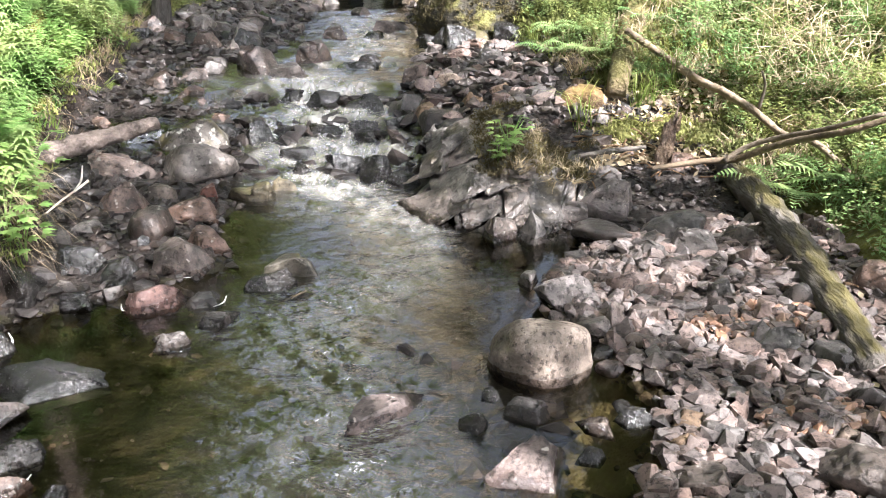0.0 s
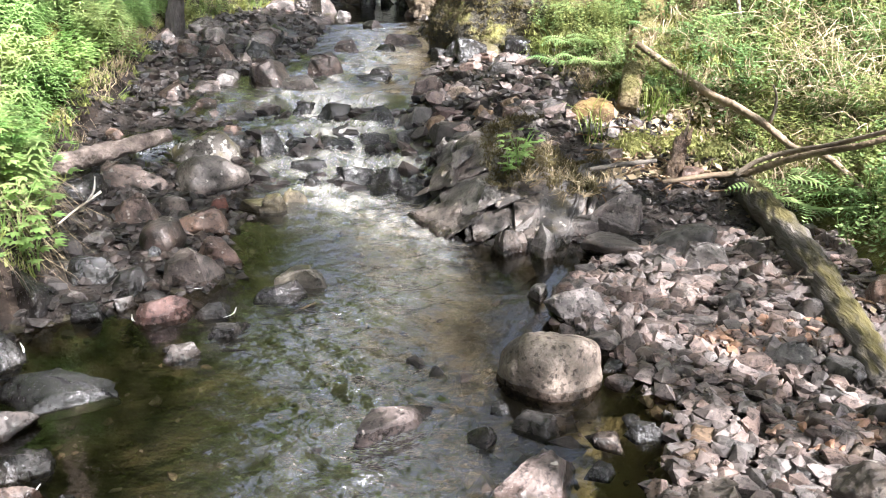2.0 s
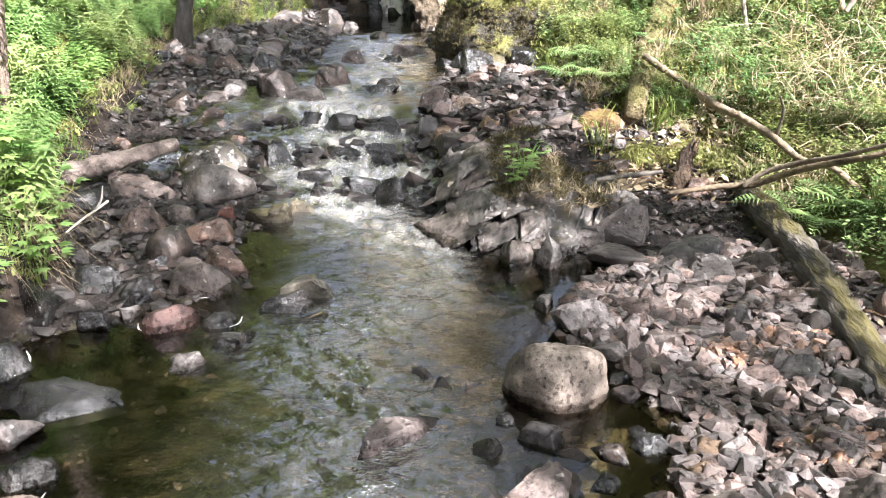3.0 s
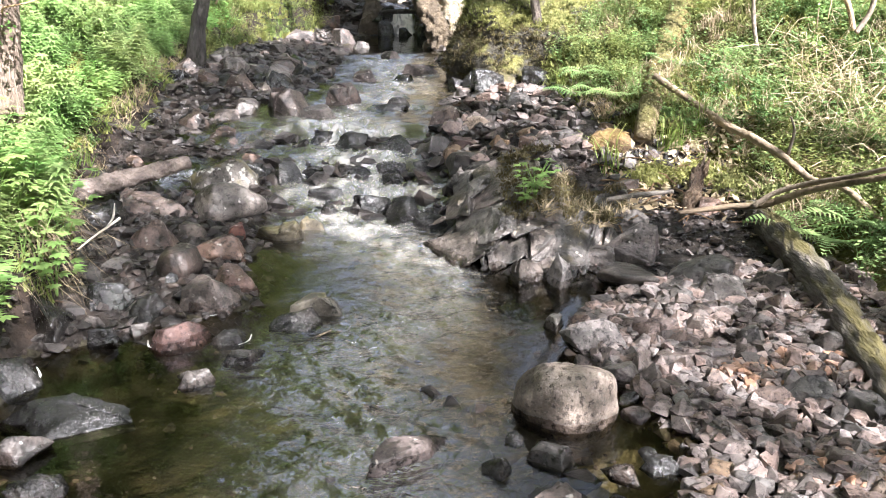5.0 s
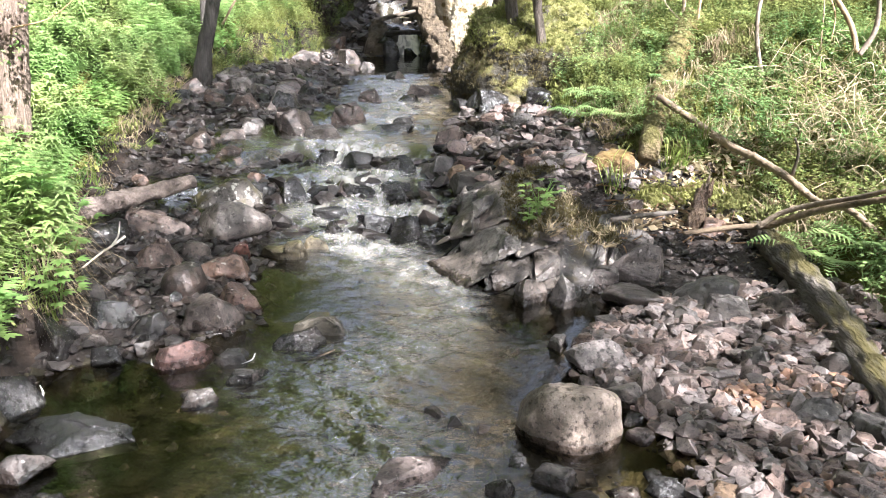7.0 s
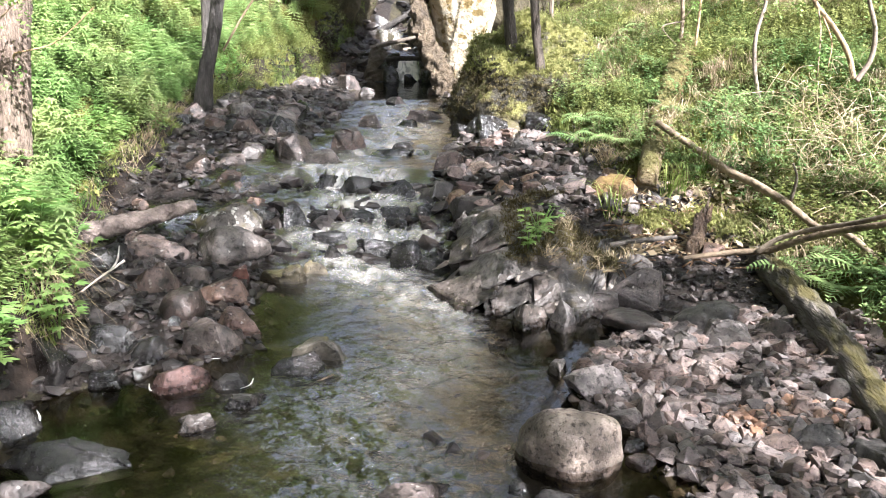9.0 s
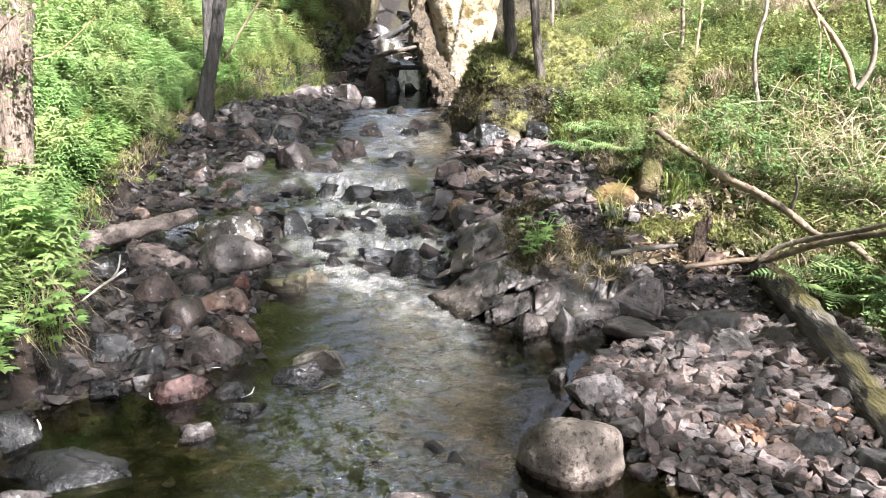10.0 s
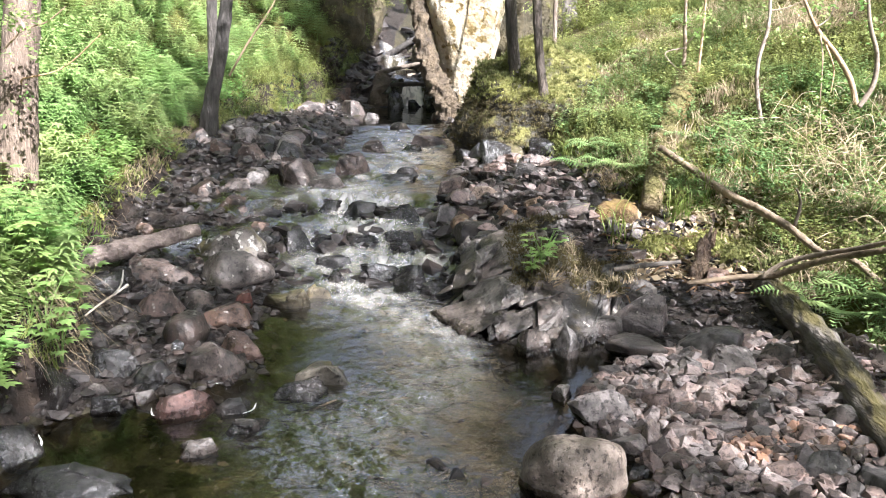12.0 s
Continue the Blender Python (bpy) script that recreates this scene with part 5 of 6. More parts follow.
def make_horsetail(seed):
    r = np.random.default_rng(seed)
    h = r.uniform(0.2, 0.34)
    lean = r.normal(0, 0.12, 2)
    out = [strip([(0, 0, 0), (lean[0] * h / 2, lean[1] * h / 2, h / 2), (lean[0] * h, lean[1] * h, h)], np.array((0.004, 0, 0)))]
    for k in range(7):
        z = h * (0.3 + 0.1 * k)
        reach = 0.15 * (1 - 0.10 * k)
        for j in range(9):
            a = j * 0.698 + k * 0.3 + r.normal(0, 0.15)
            c, s = math.cos(a), math.sin(a)
            o = np.array((lean[0] * z, lean[1] * z, z))
            q = [o, o + (c * reach * 0.6, s * reach * 0.6, 0.004), o + (c * reach, s * reach, -0.012)]
            out.append(strip(q, np.array((-s, c, 0)) * 0.011))
    return join(out)


def make_shrub(seed, stems=6, leaves=8, h=0.2, size=0.022):
    r = np.random.default_rng(seed)
    out = []
    for _ in range(stems):
        a, e = r.uniform(0, 6.28), r.uniform(0.2, 0.8)
        tip = np.array((math.cos(a) * e * h, math.sin(a) * e * h, h * r.uniform(0.6, 1.1)))
        out.append(strip([(0, 0, 0), tip * (0.6, 0.6, 0.5), tip], np.array((0.002, 0.002, 0))))
        for _ in range(leaves):
            u = r.uniform(0.3, 1.05)
            b = r.uniform(0, 6.28)
            out.append(leaf(tip * (u, u, u) + r.normal(0, 0.012, 3), (math.cos(b), math.sin(b), r.uniform(-0.2, 0.6)), size * r.uniform(0.7, 1.4), size * 0.65))
    return join(out)


def frond(length, pairs=13, arch=0.5, width=0.34):
    """A fern frond along +y: a rachis with tapering pinnae on both sides."""
    out, pts = [], []
    for i in range(pairs + 3):
        u = i / (pairs + 2)
        pts.append((0, length * u * (1 - 0.15 * arch * u), length * (0.75 * u - arch * u * u)))
    out.append(strip(pts, np.array((0.004, 0, 0))))
    for i in range(2, pairs + 2):
        u = i / (pairs + 2)
        l = length * width * math.sin(min(1.0, (1 - u) * 1.5) * 1.57) * (0.6 + 0.4 * min(1, u * 3))
        for s in (-1, 1):
            o = np.array(pts[i])
            out.append(strip([o, o + (s * l * 0.5, l * 0.12, 0.01), o + (s * l, l * 0.3, -0.015)], np.array((0, length * 0.026, 0))))
    return join(out)


HORSETAILS = [make_horsetail(i) for i in range(7)]
GRASSES = [make_grass(20 + i) for i in range(5)]
LONGGRASS = [make_grass(40 + i, 22, 0.36, 0.9) for i in range(4)]
SHRUBS = [make_shrub(60 + i, 5, 8, 0.2, 0.026) for i in range(7)]
BUSHES = [make_shrub(80 + i, 11, 12, 0.7, 0.085) for i in range(5)]
MOSSES = [make_grass(100 + i, 15, 0.05, 0.8, 0.006, 2) for i in range(4)]


def growth(name, templates, spots, mat, label, seed, size=(0.7, 1.3), tilt=0.15):
    r = np.random.default_rng(seed)
    ob = part(name, scatter(templates, spots, r, size, tilt), mat, smooth=False)
    return tagged(ob, label, "plants", kind="stuff")


def on_left_bank(lo, hi):
    return lambda x, y, e: (x < e[0] - lo) & (x > e[0] - hi)


def on_right_bank(lo, hi, y0=0.0, y1=99.0):
    return lambda x, y, e: (x > e[3] + lo) & (x < e[3] + hi)


def clumped(spots, k=3.0):
    """Thins spots so that plants stand in clumps with gaps between."""
    return spots[ripple(spots[:, 0], spots[:, 1], k, 0.6) + 0.35 * ripple(spots[:, 0], spots[:, 1], 2.7 * k, 1.9) > -0.15]


HERBS = [make_shrub(140 + i, 7, 8, 0.17, 0.04) for i in range(6)]
rng = np.random.default_rng(77)
growth("low_herbs", HERBS, clumped(zone_spots(rng, 4200, -6.5, -1.8, 1.8, 11, on_left_bank(0.12, 3.2)), 2.1), HERB, "low leafy green herbs on the bank", 20)
growth("dry_grass", GRASSES, clumped(zone_spots(rng, 2600, 0.4, 5.5, 4.6, 11, on_right_bank(0.0, 4)), 1.3), STRAW, "dry straw-coloured grass on the slope", 29, (0.5, 1.0), 0.4)
growth("low_herbs", SHRUBS, clumped(zone_spots(rng, 2200, 0.8, 4.5, 3.0, 9, on_right_bank(0.1, 2.5)), 2.1), FERN, "low leafy green herbs on the slope", 21)
growth("horsetail_carpet", HORSETAILS, clumped(zone_spots(rng, 5200, -6.5, -1.8, 1.8, 10.5, on_left_bank(0.15, 3.2))), HORSE, "feathery bright green horsetails covering the bank", 1)
growth("horsetail_carpet", HORSETAILS, zone_spots(rng, 2600, -11, -2.5, 9, 19, on_left_bank(0.4, 7)), HORSE, "feathery green horsetails covering the slope", 2, (0.9, 1.6))
growth("grass_fringe", GRASSES, zone_spots(rng, 1700, -5, -1.6, 3.6, 12, on_left_bank(0.0, 0.5)), GRASS, "short yellow-green grass along the bank edge", 3, (0.35, 0.8), 0.5)
growth("moss_carpet", MOSSES, zone_spots(rng, 6000, -6, -1.6, 1.8, 13, on_left_bank(0.1, 2.5)), MOSSTUFT, "yellowish moss on the bank", 4)
growth("bilberry_carpet", SHRUBS, clumped(zone_spots(rng, 9000, 0.0, 6.5, 5.2, 13, on_right_bank(0.25, 5)), 2.6), BILBERRY, "low bilberry shrubs covering the slope", 5)
growth("bilberry_carpet", SHRUBS, zone_spots(rng, 2600, 1.8, 6, 2.0, 5.6, on_right_bank(0.35, 4)), BILBERRY, "low green shrubs on the slope", 6)
growth("bilberry_carpet", SHRUBS, zone_spots(rng, 3200, -1, 12, 12, 22, on_right_bank(0.4, 11)), BILBERRY, "low bilberry shrubs covering the slope", 7, (1.2, 2.2))
growth("bilberry_carpet", SHRUBS, zone_spots(rng, 2600, -10, -2.4, 8, 20, on_left_bank(0.3, 7)), BILBERRY, "low dark green shrubs on the slope", 8, (0.8, 1.6))
growth("bilberry_carpet", SHRUBS, zone_spots(rng, 1800, -3.6, -2.0, 9.4, 16, on_left_bank(-0.05, 0.7)), BILBERRY, "low green shrubs along the far bank", 22)
growth("moss_carpet", MOSSES, zone_spots(rng, 700, -3.6, -2.0, 9.0, 16, on_left_bank(-0.1, 0.7)), MOSSTUFT, "golden green moss on the far bank", 23, (0.8, 1.6))
growth("moss_carpet", MOSSES, clumped(zone_spots(rng, 14000, 0, 6, 4.6, 12, on_right_bank(0.0, 4)), 1.9), MOSSTUFT, "golden green moss on the slope", 9, (0.8, 1.6))
growth("bushes", BUSHES, zone_spots(rng, 420, -14, 14, 15.5, 26, lambda x, y, e: (x < e[0] - 0.5) | (x > e[3] + 0.5)), BILBERRY, "leafy bushes up the valley", 10, (0.8, 1.8))
growth("bushes", BUSHES, zone_spots(rng, 60, -2.6, 0.2, 17.6, 26, lambda x, y, e: x > -99), BILBERRY, "leafy bushes up the valley", 27, (0.5, 1.0))
growth("bushes", BUSHES, zone_spots(rng, 260, -14, 14, 26, 40, lambda x, y, e: x > -99), CANOPY, "leafy bushes closing the valley", 11, (1.5, 3.0))


growth("moss_cushion", MOSSES, outcrop_spots(700, 0.2, 1.0, 4.75, 5.6, 3), DRYMOSS_AND_SHADE, "brown dry moss on top of the outcrop", 24, (0.4, 0.8), 0.4)
growth("dry_tufts", GRASSES, outcrop_spots(70, 0.35, 1.0, 4.6, 5.5, 4), STRAW, "dry grass tufts on the outcrop", 25, (0.25, 0.6), 0.8)


for cx, cy, cz in ((-2.75, 16.0, 2.9), (-3.6, 17.5, 3.8), (0.5, 12.6, 3.6)):
    r = np.random.default_rng(int(cy * 10))
    growth("ledge_shrubs", SHRUBS, [(cx + r.normal(0, 0.45), cy - 0.4 + r.normal(0, 0.3), cz - abs(r.normal(0, 0.7))) for _ in range(260)], BILBERRY, "low shrubs growing on the mossy rock face", 26, (1.0, 1.8), 0.6)


r = np.random.default_rng(88)
on_mound = [p + mound_at for p in v_mound[(v_mound[:, 2] > 0.12)][r.integers(0, (v_mound[:, 2] > 0.12).sum(), 2400)]]
# dark tufts round the mound's foot put the undercut's shade into colour
undercut_shade = (v_mound[:, 2] > -0.35) & (v_mound[:, 2] < 0.16)
growth("moss_cushion", MOSSES, [p + mound_at for p in v_mound[undercut_shade][r.integers(0, undercut_shade.sum(), 1500)]], DRYMOSS_AND_SHADE, "dark tufts painting the undercut's shade on the foot of the mound", 34, (0.4, 0.9), 0.6)
growth("moss_cushion", MOSSES, on_mound, MOSSTUFT, "golden green moss on the mound", 33, (0.35, 0.8), 0.6)


# ---- trees ----
def sprays(rng, centre, radii, count, size=0.11):
    """Leaves in small sprays through an ellipsoid, with gaps."""
    m = count // 10
    p = rng.normal(0, 0.5, (m, 3))
    p *= np.minimum(1, 1.1 / np.linalg.norm(p, axis=1, keepdims=True))
    way = rng.normal(0, 1, (m, 3))
    way /= np.linalg.norm(way, axis=1, keepdims=True)
    k = np.arange(10)[None, :, None]
    at = (np.array(centre) + p * radii)[:, None] + way[:, None] * k * size * 0.5 + rng.normal(0, size * 0.6, (m, 10, 3))
    at = at.reshape(-1, 3)
    n = len(at)
    d = rng.normal(0, 1, (n, 3)) * (1, 1, 0.5)
    d /= np.linalg.norm(d, axis=1, keepdims=True)
    s = np.cross(d, rng.normal(0, 0.35, (n, 3)) + (0, 0, 1))
    s /= np.linalg.norm(s, axis=1, keepdims=True)
    l = size * rng.uniform(0.7, 1.3, (n, 1))
    mid = at + d * l * 0.45
    v = np.stack([at, mid + s * l * 0.38, at + d * l - (0, 0, 0.15) * l, mid - s * l * 0.38], 1).reshape(-1, 3)
    o = np.arange(n)[:, None] * 4
    return v, np.concatenate([o + (0, 1, 2), o + (0, 2, 3)])


def tree(points, radii, bark, label, crowns=(), leaves=2600, seed=1, sides=16, rough=0.1, limbs=5, size=0.11):
    """points: the trunk's line from foot to top; crowns: (x, y, z, rx, ry, rz) relative to the top."""
    r = np.random.default_rng(seed)
    x0, y0, z0 = points[0]
    points = [(x0, y0, min(z0, float(height(x0, y0)) - 0.08)), *points[1:]]
    foot = Vector(points[0])
    ob = new("tree")
    ob.location = foot
    pts = np.array(points) - np.array(foot)
    part("trunk", tube(pts, radii, sides, seed, rough, steps=12), bark, ob)
    for cx, cy, cz, rx, ry, rz in crowns:
        c = pts[-1] + (cx, cy, cz)
        part("crown", sprays(r, c, (rx, ry, rz), leaves // len(crowns), size), CANOPY, ob, "green leafy crown")
    for i in range(limbs if crowns else 0):
        cx, cy, cz, rx, ry, rz = crowns[i % len(crowns)]
        end = pts[-1] + (cx, cy, cz) + r.normal(0, 0.5, 3) * (rx, ry, rz)
        part("limb", tube([pts[-2] * 0.4 + pts[-1] * 0.6, (pts[-1] + end) / 2 + (0, 0, 0.2), end], [radii[-1] * 0.8, radii[-1] * 0.5, 0.015], 7, i), bark, ob)
    return tagged(ob, label, "tree", "stream-side trees")


tree([(-3.28, 5.65, 0.422), (-3.22, 5.65, 0.767), (-3.17, 5.70, 1.347), (-3.12, 5.80, 2.131), (-3.25, 5.9, 5.5), (-3.3, 6.0, 10.5)], [0.17, 0.125, 0.12, 0.115, 0.09, 0.05], BARK, "straight conifer trunk with pale scaly bark on the bank", [(0, 0, 0.5, 1.6, 1.6, 1.8)], 2400, 3, 28, 0.06)
tree([(-3.00, 9.10, 0.70), (-2.93, 9.10, 1.0), (-2.83, 9.10, 1.35), (-2.74, 9.10, 1.80), (-2.70, 9.15, 2.20), (-2.6, 9.4, 10)], [0.12, 0.082, 0.073, 0.07, 0.065, 0.04], DARKBARK, "dark curved alder trunk at the stream edge", [(0, 0, 0.6, 1.6, 1.6, 1.5)], 2400, 4)
tree([(-3.26, 10.20, 1.160), (-3.22, 10.20, 1.693), (-3.20, 10.20, 2.339), (-3.0, 10.3, 9.0)], [0.07, 0.065, 0.06, 0.03], DARKBARK, "slim dark alder trunk behind a larger one", [(0, 0, 0.5, 1.2, 1.2, 1.2)], 1600, 5)
tree([(0.42, 8.80, 0.712), (0.37, 8.80, 1.207), (0.31, 8.80, 1.772), (0.28, 8.80, 2.373), (0.25, 8.9, 10.5)], [0.10, 0.066, 0.058, 0.056, 0.035], DARKBARK, "slender grey-brown alder trunk on a mossy mound", [(0, 0, 0.8, 1.3, 1.3, 1.2)], 500, 6)
tree([(0.69, 8.50, 0.692), (0.64, 8.50, 1.115), (0.57, 8.50, 1.610), (0.53, 8.50, 2.351), (0.75, 8.6, 10.0)], [0.095, 0.05, 0.042, 0.04, 0.025], DARKBARK, "slender grey-brown alder trunk on a mossy mound", [(0, 0, 0.8, 1.3, 1.3, 1.2)], 500, 7)
tree([(1.29, 13.00, 1.524), (1.28, 13.00, 2.057), (1.27, 13.00, 2.697), (1.7, 13.2, 11)], [0.17, 0.15, 0.14, 0.06], BARK, "pale grey tree trunk up the slope", [(0, 0, 0.8, 1.6, 1.6, 1.5)], 1800, 8)
tree([(0.85, 10.00, 1.209), (0.85, 10.00, 1.722), (0.84, 10.00, 2.467), (0.9, 10.2, 4.5)], [0.03, 0.026, 0.024, 0.012], BARK, "thin pole-like sapling on the mossy mound", [(0, 0, 0.3, 0.6, 0.6, 0.6)], 400, 9, 8)
# unseen wood added on both sides and up the valley to block low sky
rng = np.random.default_rng(19)
WOOD = [(-8.5, 15), (-7.5, 19), (-9.5, 22), (-12, 27), (-13, 19), (6.5, 15), (8.0, 19), (7.5, 23), (9.5, 27), (11.5, 20),
        (-7.0, 1.0), (-7.6, 4.0), (-7.8, 7.5), (-8.2, 11.0), (-11.5, 9), (-11, 2.5), (-6.0, -2.5), (-5.0, -6.0), (-8.5, -6), (8.8, 9.0), (8.2, 12.5), (-1.5, -7.0), (2.0, -8.0), (12, 6.0), (12, 12), (-10, 15), (-14, 12), (5.5, -9.5)]
for i, (x, y) in enumerate(WOOD):
    z = float(height(x, y))
    tree([(x, y, z - 0.1), (x + 0.1, y, z + 3), (x + 0.2, y + 0.1, z + 8)], [0.16, 0.13, 0.06], (BARK, DARKBARK)[i % 2], "unseen leafy woodland tree added on the valley side to block low sky", [(0, 0, -1.2, 3.0, 3.0, 4.2)], 5200, 30 + i, 10, limbs=3, size=0.22)
# unseen crowns added over the stream to block light from above
for i, (x, y, cx, cy, cz) in enumerate(((-6.2, 1.2, -3.6, 1.0, 8.0), (-6.3, 4.2, -4.0, 4.2, 8.5), (-6.6, 7.6, -4.6, 7.6, 9.0), (-3.2, -3.2, -1.2, -2.6, 8.0))):
    z = float(height(x, y))
    tree([(x, y, z - 0.1), (x * 0.9 + cx * 0.1, y, z + 3), ((x + cx) / 2, (y + cy) / 2, cz - 1.2)], [0.17, 0.14, 0.07], (DARKBARK, BARK)[i % 2], "unseen leaning leafy tree added to shade the stream", [((cx - x) / 2, (cy - y) / 2, 1.2, 2.2, 2.2, 1.5)], 3600, 70 + i, 10, limbs=4, size=0.18)
# tall unseen conifers, added ahead, beside and behind to close off low sky
def conifer(x, y, tall, wide, seed):
    """A straight trunk with whorls of drooping needle sprays, wide below and narrow at the top."""
    r = np.random.default_rng(seed)
    ob = new("conifer")
    ob.location = (x, y, float(height(x, y)) - 0.1)
    part("trunk", tube([(0, 0, 0), (0.05, 0, tall * 0.5), (0, 0, tall)], [0.02 * tall, 0.012 * tall, 0.01], 9, seed, 0.06), DARKBARK, ob)
    boughs = []
    for z in np.arange(0.12 * tall, 0.97 * tall, 0.42):
        reach = wide * (1 - z / tall) ** 0.8 + 0.15
        for a in r.uniform(0, 6.28, 7):
            w = np.array((math.cos(a), math.sin(a), -0.25 - 0.2 * r.random()))
            boughs.append(sprays(r, w * reach * 0.62 + (0, 0, z), (reach * 0.36, reach * 0.36, 0.14), 30, 0.31))
    part("crown", join(boughs), CANOPY, ob, "dense dark green needle crown", smooth=False)
    return tagged(ob, "unseen tall dense conifer added to block low sky on the valley side", "tree", "conifers round the valley")


firs = [conifer(-6.4, 17.0, 13.0, 2.4, 501), conifer(5.6, 19.5, 12.0, 2.3, 502)]
for i, (x, y, turn) in enumerate(((-6.0, 20.5, 40), (6.6, 27.5, 10), (-7.8, 23.5, 60), (8.8, 16.2, 200), (-9.2, 13.2, 20), (7.6, 10.4, 130), (6.8, 24.0, 70),
                                  (-7.2, -1.0, 15), (-5.4, -4.6, 70), (-2.6, -7.6, 120), (1.6, -9.4, 200), (6.2, -10.4, 260), (10.6, -7.4, 300), (12.0, -1.0, 40), (11.2, 5.0, 90), (-9.0, 5.0, 170))):
    copy_thing(firs[i % 2], pose(x, y, float(height(x, y)) - 0.1, 0, 0, turn) @ Matrix.Scale(0.75 if y < 0 else 1.0, 4))

# unseen trees added beside and behind the camera to close the place and shade the stream
# two leaning crowns set so their shadows fall on the left stones and cascade
tree([(4.6, 3.2, 0.7), (4.1, 3.3, 3.2), (2.6, 3.7, 5.4)], [0.16, 0.13, 0.07], DARKBARK, "unseen leaning leafy tree added to shade the stream", [(-1.1, 0.2, 0.9, 1.7, 1.6, 1.0), (-0.7, 1.7, 0.9, 1.5, 1.3, 1.0)], 8000, 21)
tree([(4.4, 1.6, 0.6), (4.1, 1.7, 3.0), (3.4, 2.0, 5.2)], [0.15, 0.12, 0.07], DARKBARK, "unseen leaning leafy tree added to shade the stream", [(-0.5, 0.2, 0.9, 1.3, 1.2, 0.9)], 1900, 22)
tree([(3.6, -1.6, 0.4), (3.5, -1.5, 2.5), (3.3, -1.3, 5.5)], [0.18, 0.15, 0.08], DARKBARK, "unseen leafy tree added to shade the stream", [(0, 0, 1.0, 2.2, 2.0, 1.6)], 2600, 10)
tree([(0.8, -4.0, 0.4), (0.8, -3.9, 2.5), (0.9, -3.6, 6.0)], [0.18, 0.15, 0.08], DARKBARK, "unseen leafy tree added to shade the stream", [(0, 0, 1.0, 2.2, 2.0, 1.6)], 4500, 12)
tree([(5.8, -2.6, 0.9), (5.7, -2.5, 3.0), (5.5, -2.2, 6.0)], [0.18, 0.15, 0.08], DARKBARK, "unseen leafy tree added to shade the stream", [(0, 0, 0.8, 1.6, 1.5, 1.3)], 1300, 15)
tree([(4.6, 0.2, 0.7), (4.5, 0.3, 3.0), (4.3, 0.5, 6.0)], [0.15, 0.12, 0.07], DARKBARK, "unseen leafy tree added to shade the stream", [(0, 0, 0.8, 1.4, 1.3, 1.2)], 1300, 16)
tree([(3.4, 0.4, 0.5), (3.1, 0.3, 3.0), (2.6, 0.2, 5.6)], [0.13, 0.11, 0.06], DARKBARK, "unseen leafy tree added to shade the stream bank", [(-0.3, 0, 0.9, 1.1, 1.0, 1.0)], 1100, 19)
tree([(8.2, 3.2, 1.6), (8.1, 3.3, 4.0), (8.0, 3.4, 6.8)], [0.16, 0.13, 0.07], DARKBARK, "unseen leafy tree added above the slope to dapple it", [(0, 0, 0.6, 1.9, 1.7, 1.4)], 700, 17)
tree([(-3.8, -1.5, 0.8), (-3.7, -1.4, 2.5), (-3.4, -1.2, 5.5)], [0.18, 0.15, 0.08], BARK, "unseen leafy tree added on the bank for shade", [(0, 0, 1.0, 2.0, 2.0, 1.6)], 3500, 13)

# ---- saplings and dead twigs ----
def sapling(label, pts, radii, side=(), leafy=True):
    ob = log("sapling", pts, radii, TWIG, label, "sapling", 8, 0.05)
    for q in side:
        part("twig", tube(q, np.linspace(0.008, 0.003, len(q)), 5), TWIG, ob)
    r = np.random.default_rng(len(label) + int(abs(pts[0][0]) * 100))
    ends = [pts[-1], pts[-2]] + [q[-1] for q in side]
    for p in ends if leafy else ():
        tagged(part("leaf_spray", sprays(r, p, (0.16, 0.16, 0.10), 40, 0.035), HERB, ob, "fresh pale green leaves", smooth=False), kind="stuff")
    return ob


sapling("thin crooked leafless sapling on the slope", [(2.43, 7.00, 0.814), (2.33, 7.00, 0.985), (2.26, 7.00, 1.237), (2.24, 7.00, 1.506), (2.29, 7.00, 1.771), (2.28, 7.00, 2.116)], [0.022, 0.02, 0.018, 0.017, 0.015, 0.012], [[(2.28, 7.00, 1.902), (2.41, 7.00, 1.924), (2.56, 7.00, 1.989)]])
sapling("thin pale dead sapling on the slope", [(1.98, 8.50, 1.295), (2.00, 8.50, 1.567), (1.98, 8.50, 1.834), (1.97, 8.50, 2.253)], [0.022, 0.02, 0.018, 0.012], [[(1.99, 8.50, 1.594), (2.09, 8.40, 1.755), (2.13, 8.30, 1.832)], [(1.99, 8.50, 1.350), (1.73, 8.30, 1.222), (1.62, 8.10, 0.994)], [(2.00, 8.50, 1.594), (1.79, 8.40, 1.540), (1.91, 8.20, 1.362)]])
sapling("thin dark sapling on the slope", [(2.09, 8.30, 1.252), (2.10, 8.30, 1.518), (2.11, 8.30, 1.806), (2.11, 8.30, 2.191)], [0.016, 0.014, 0.012, 0.009], [[(2.03, 8.30, 1.305), (2.07, 8.00, 1.113), (2.02, 7.80, 0.948)]])
sapling("bent pale sapling in sunlight", [(2.84, 6.50, 1.214), (2.77, 6.50, 1.402), (2.64, 6.50, 1.587), (2.48, 6.50, 1.769), (2.35, 6.50, 2.008)], [0.022, 0.022, 0.02, 0.016, 0.012], [[(2.51, 6.50, 1.728), (2.51, 6.40, 1.567), (2.49, 6.30, 1.247)], [(2.55, 6.50, 1.668), (2.60, 6.40, 1.487), (2.56, 6.30, 1.309)], [(2.48, 6.50, 1.769), (2.57, 6.50, 1.850), (2.60, 6.50, 1.970)]])
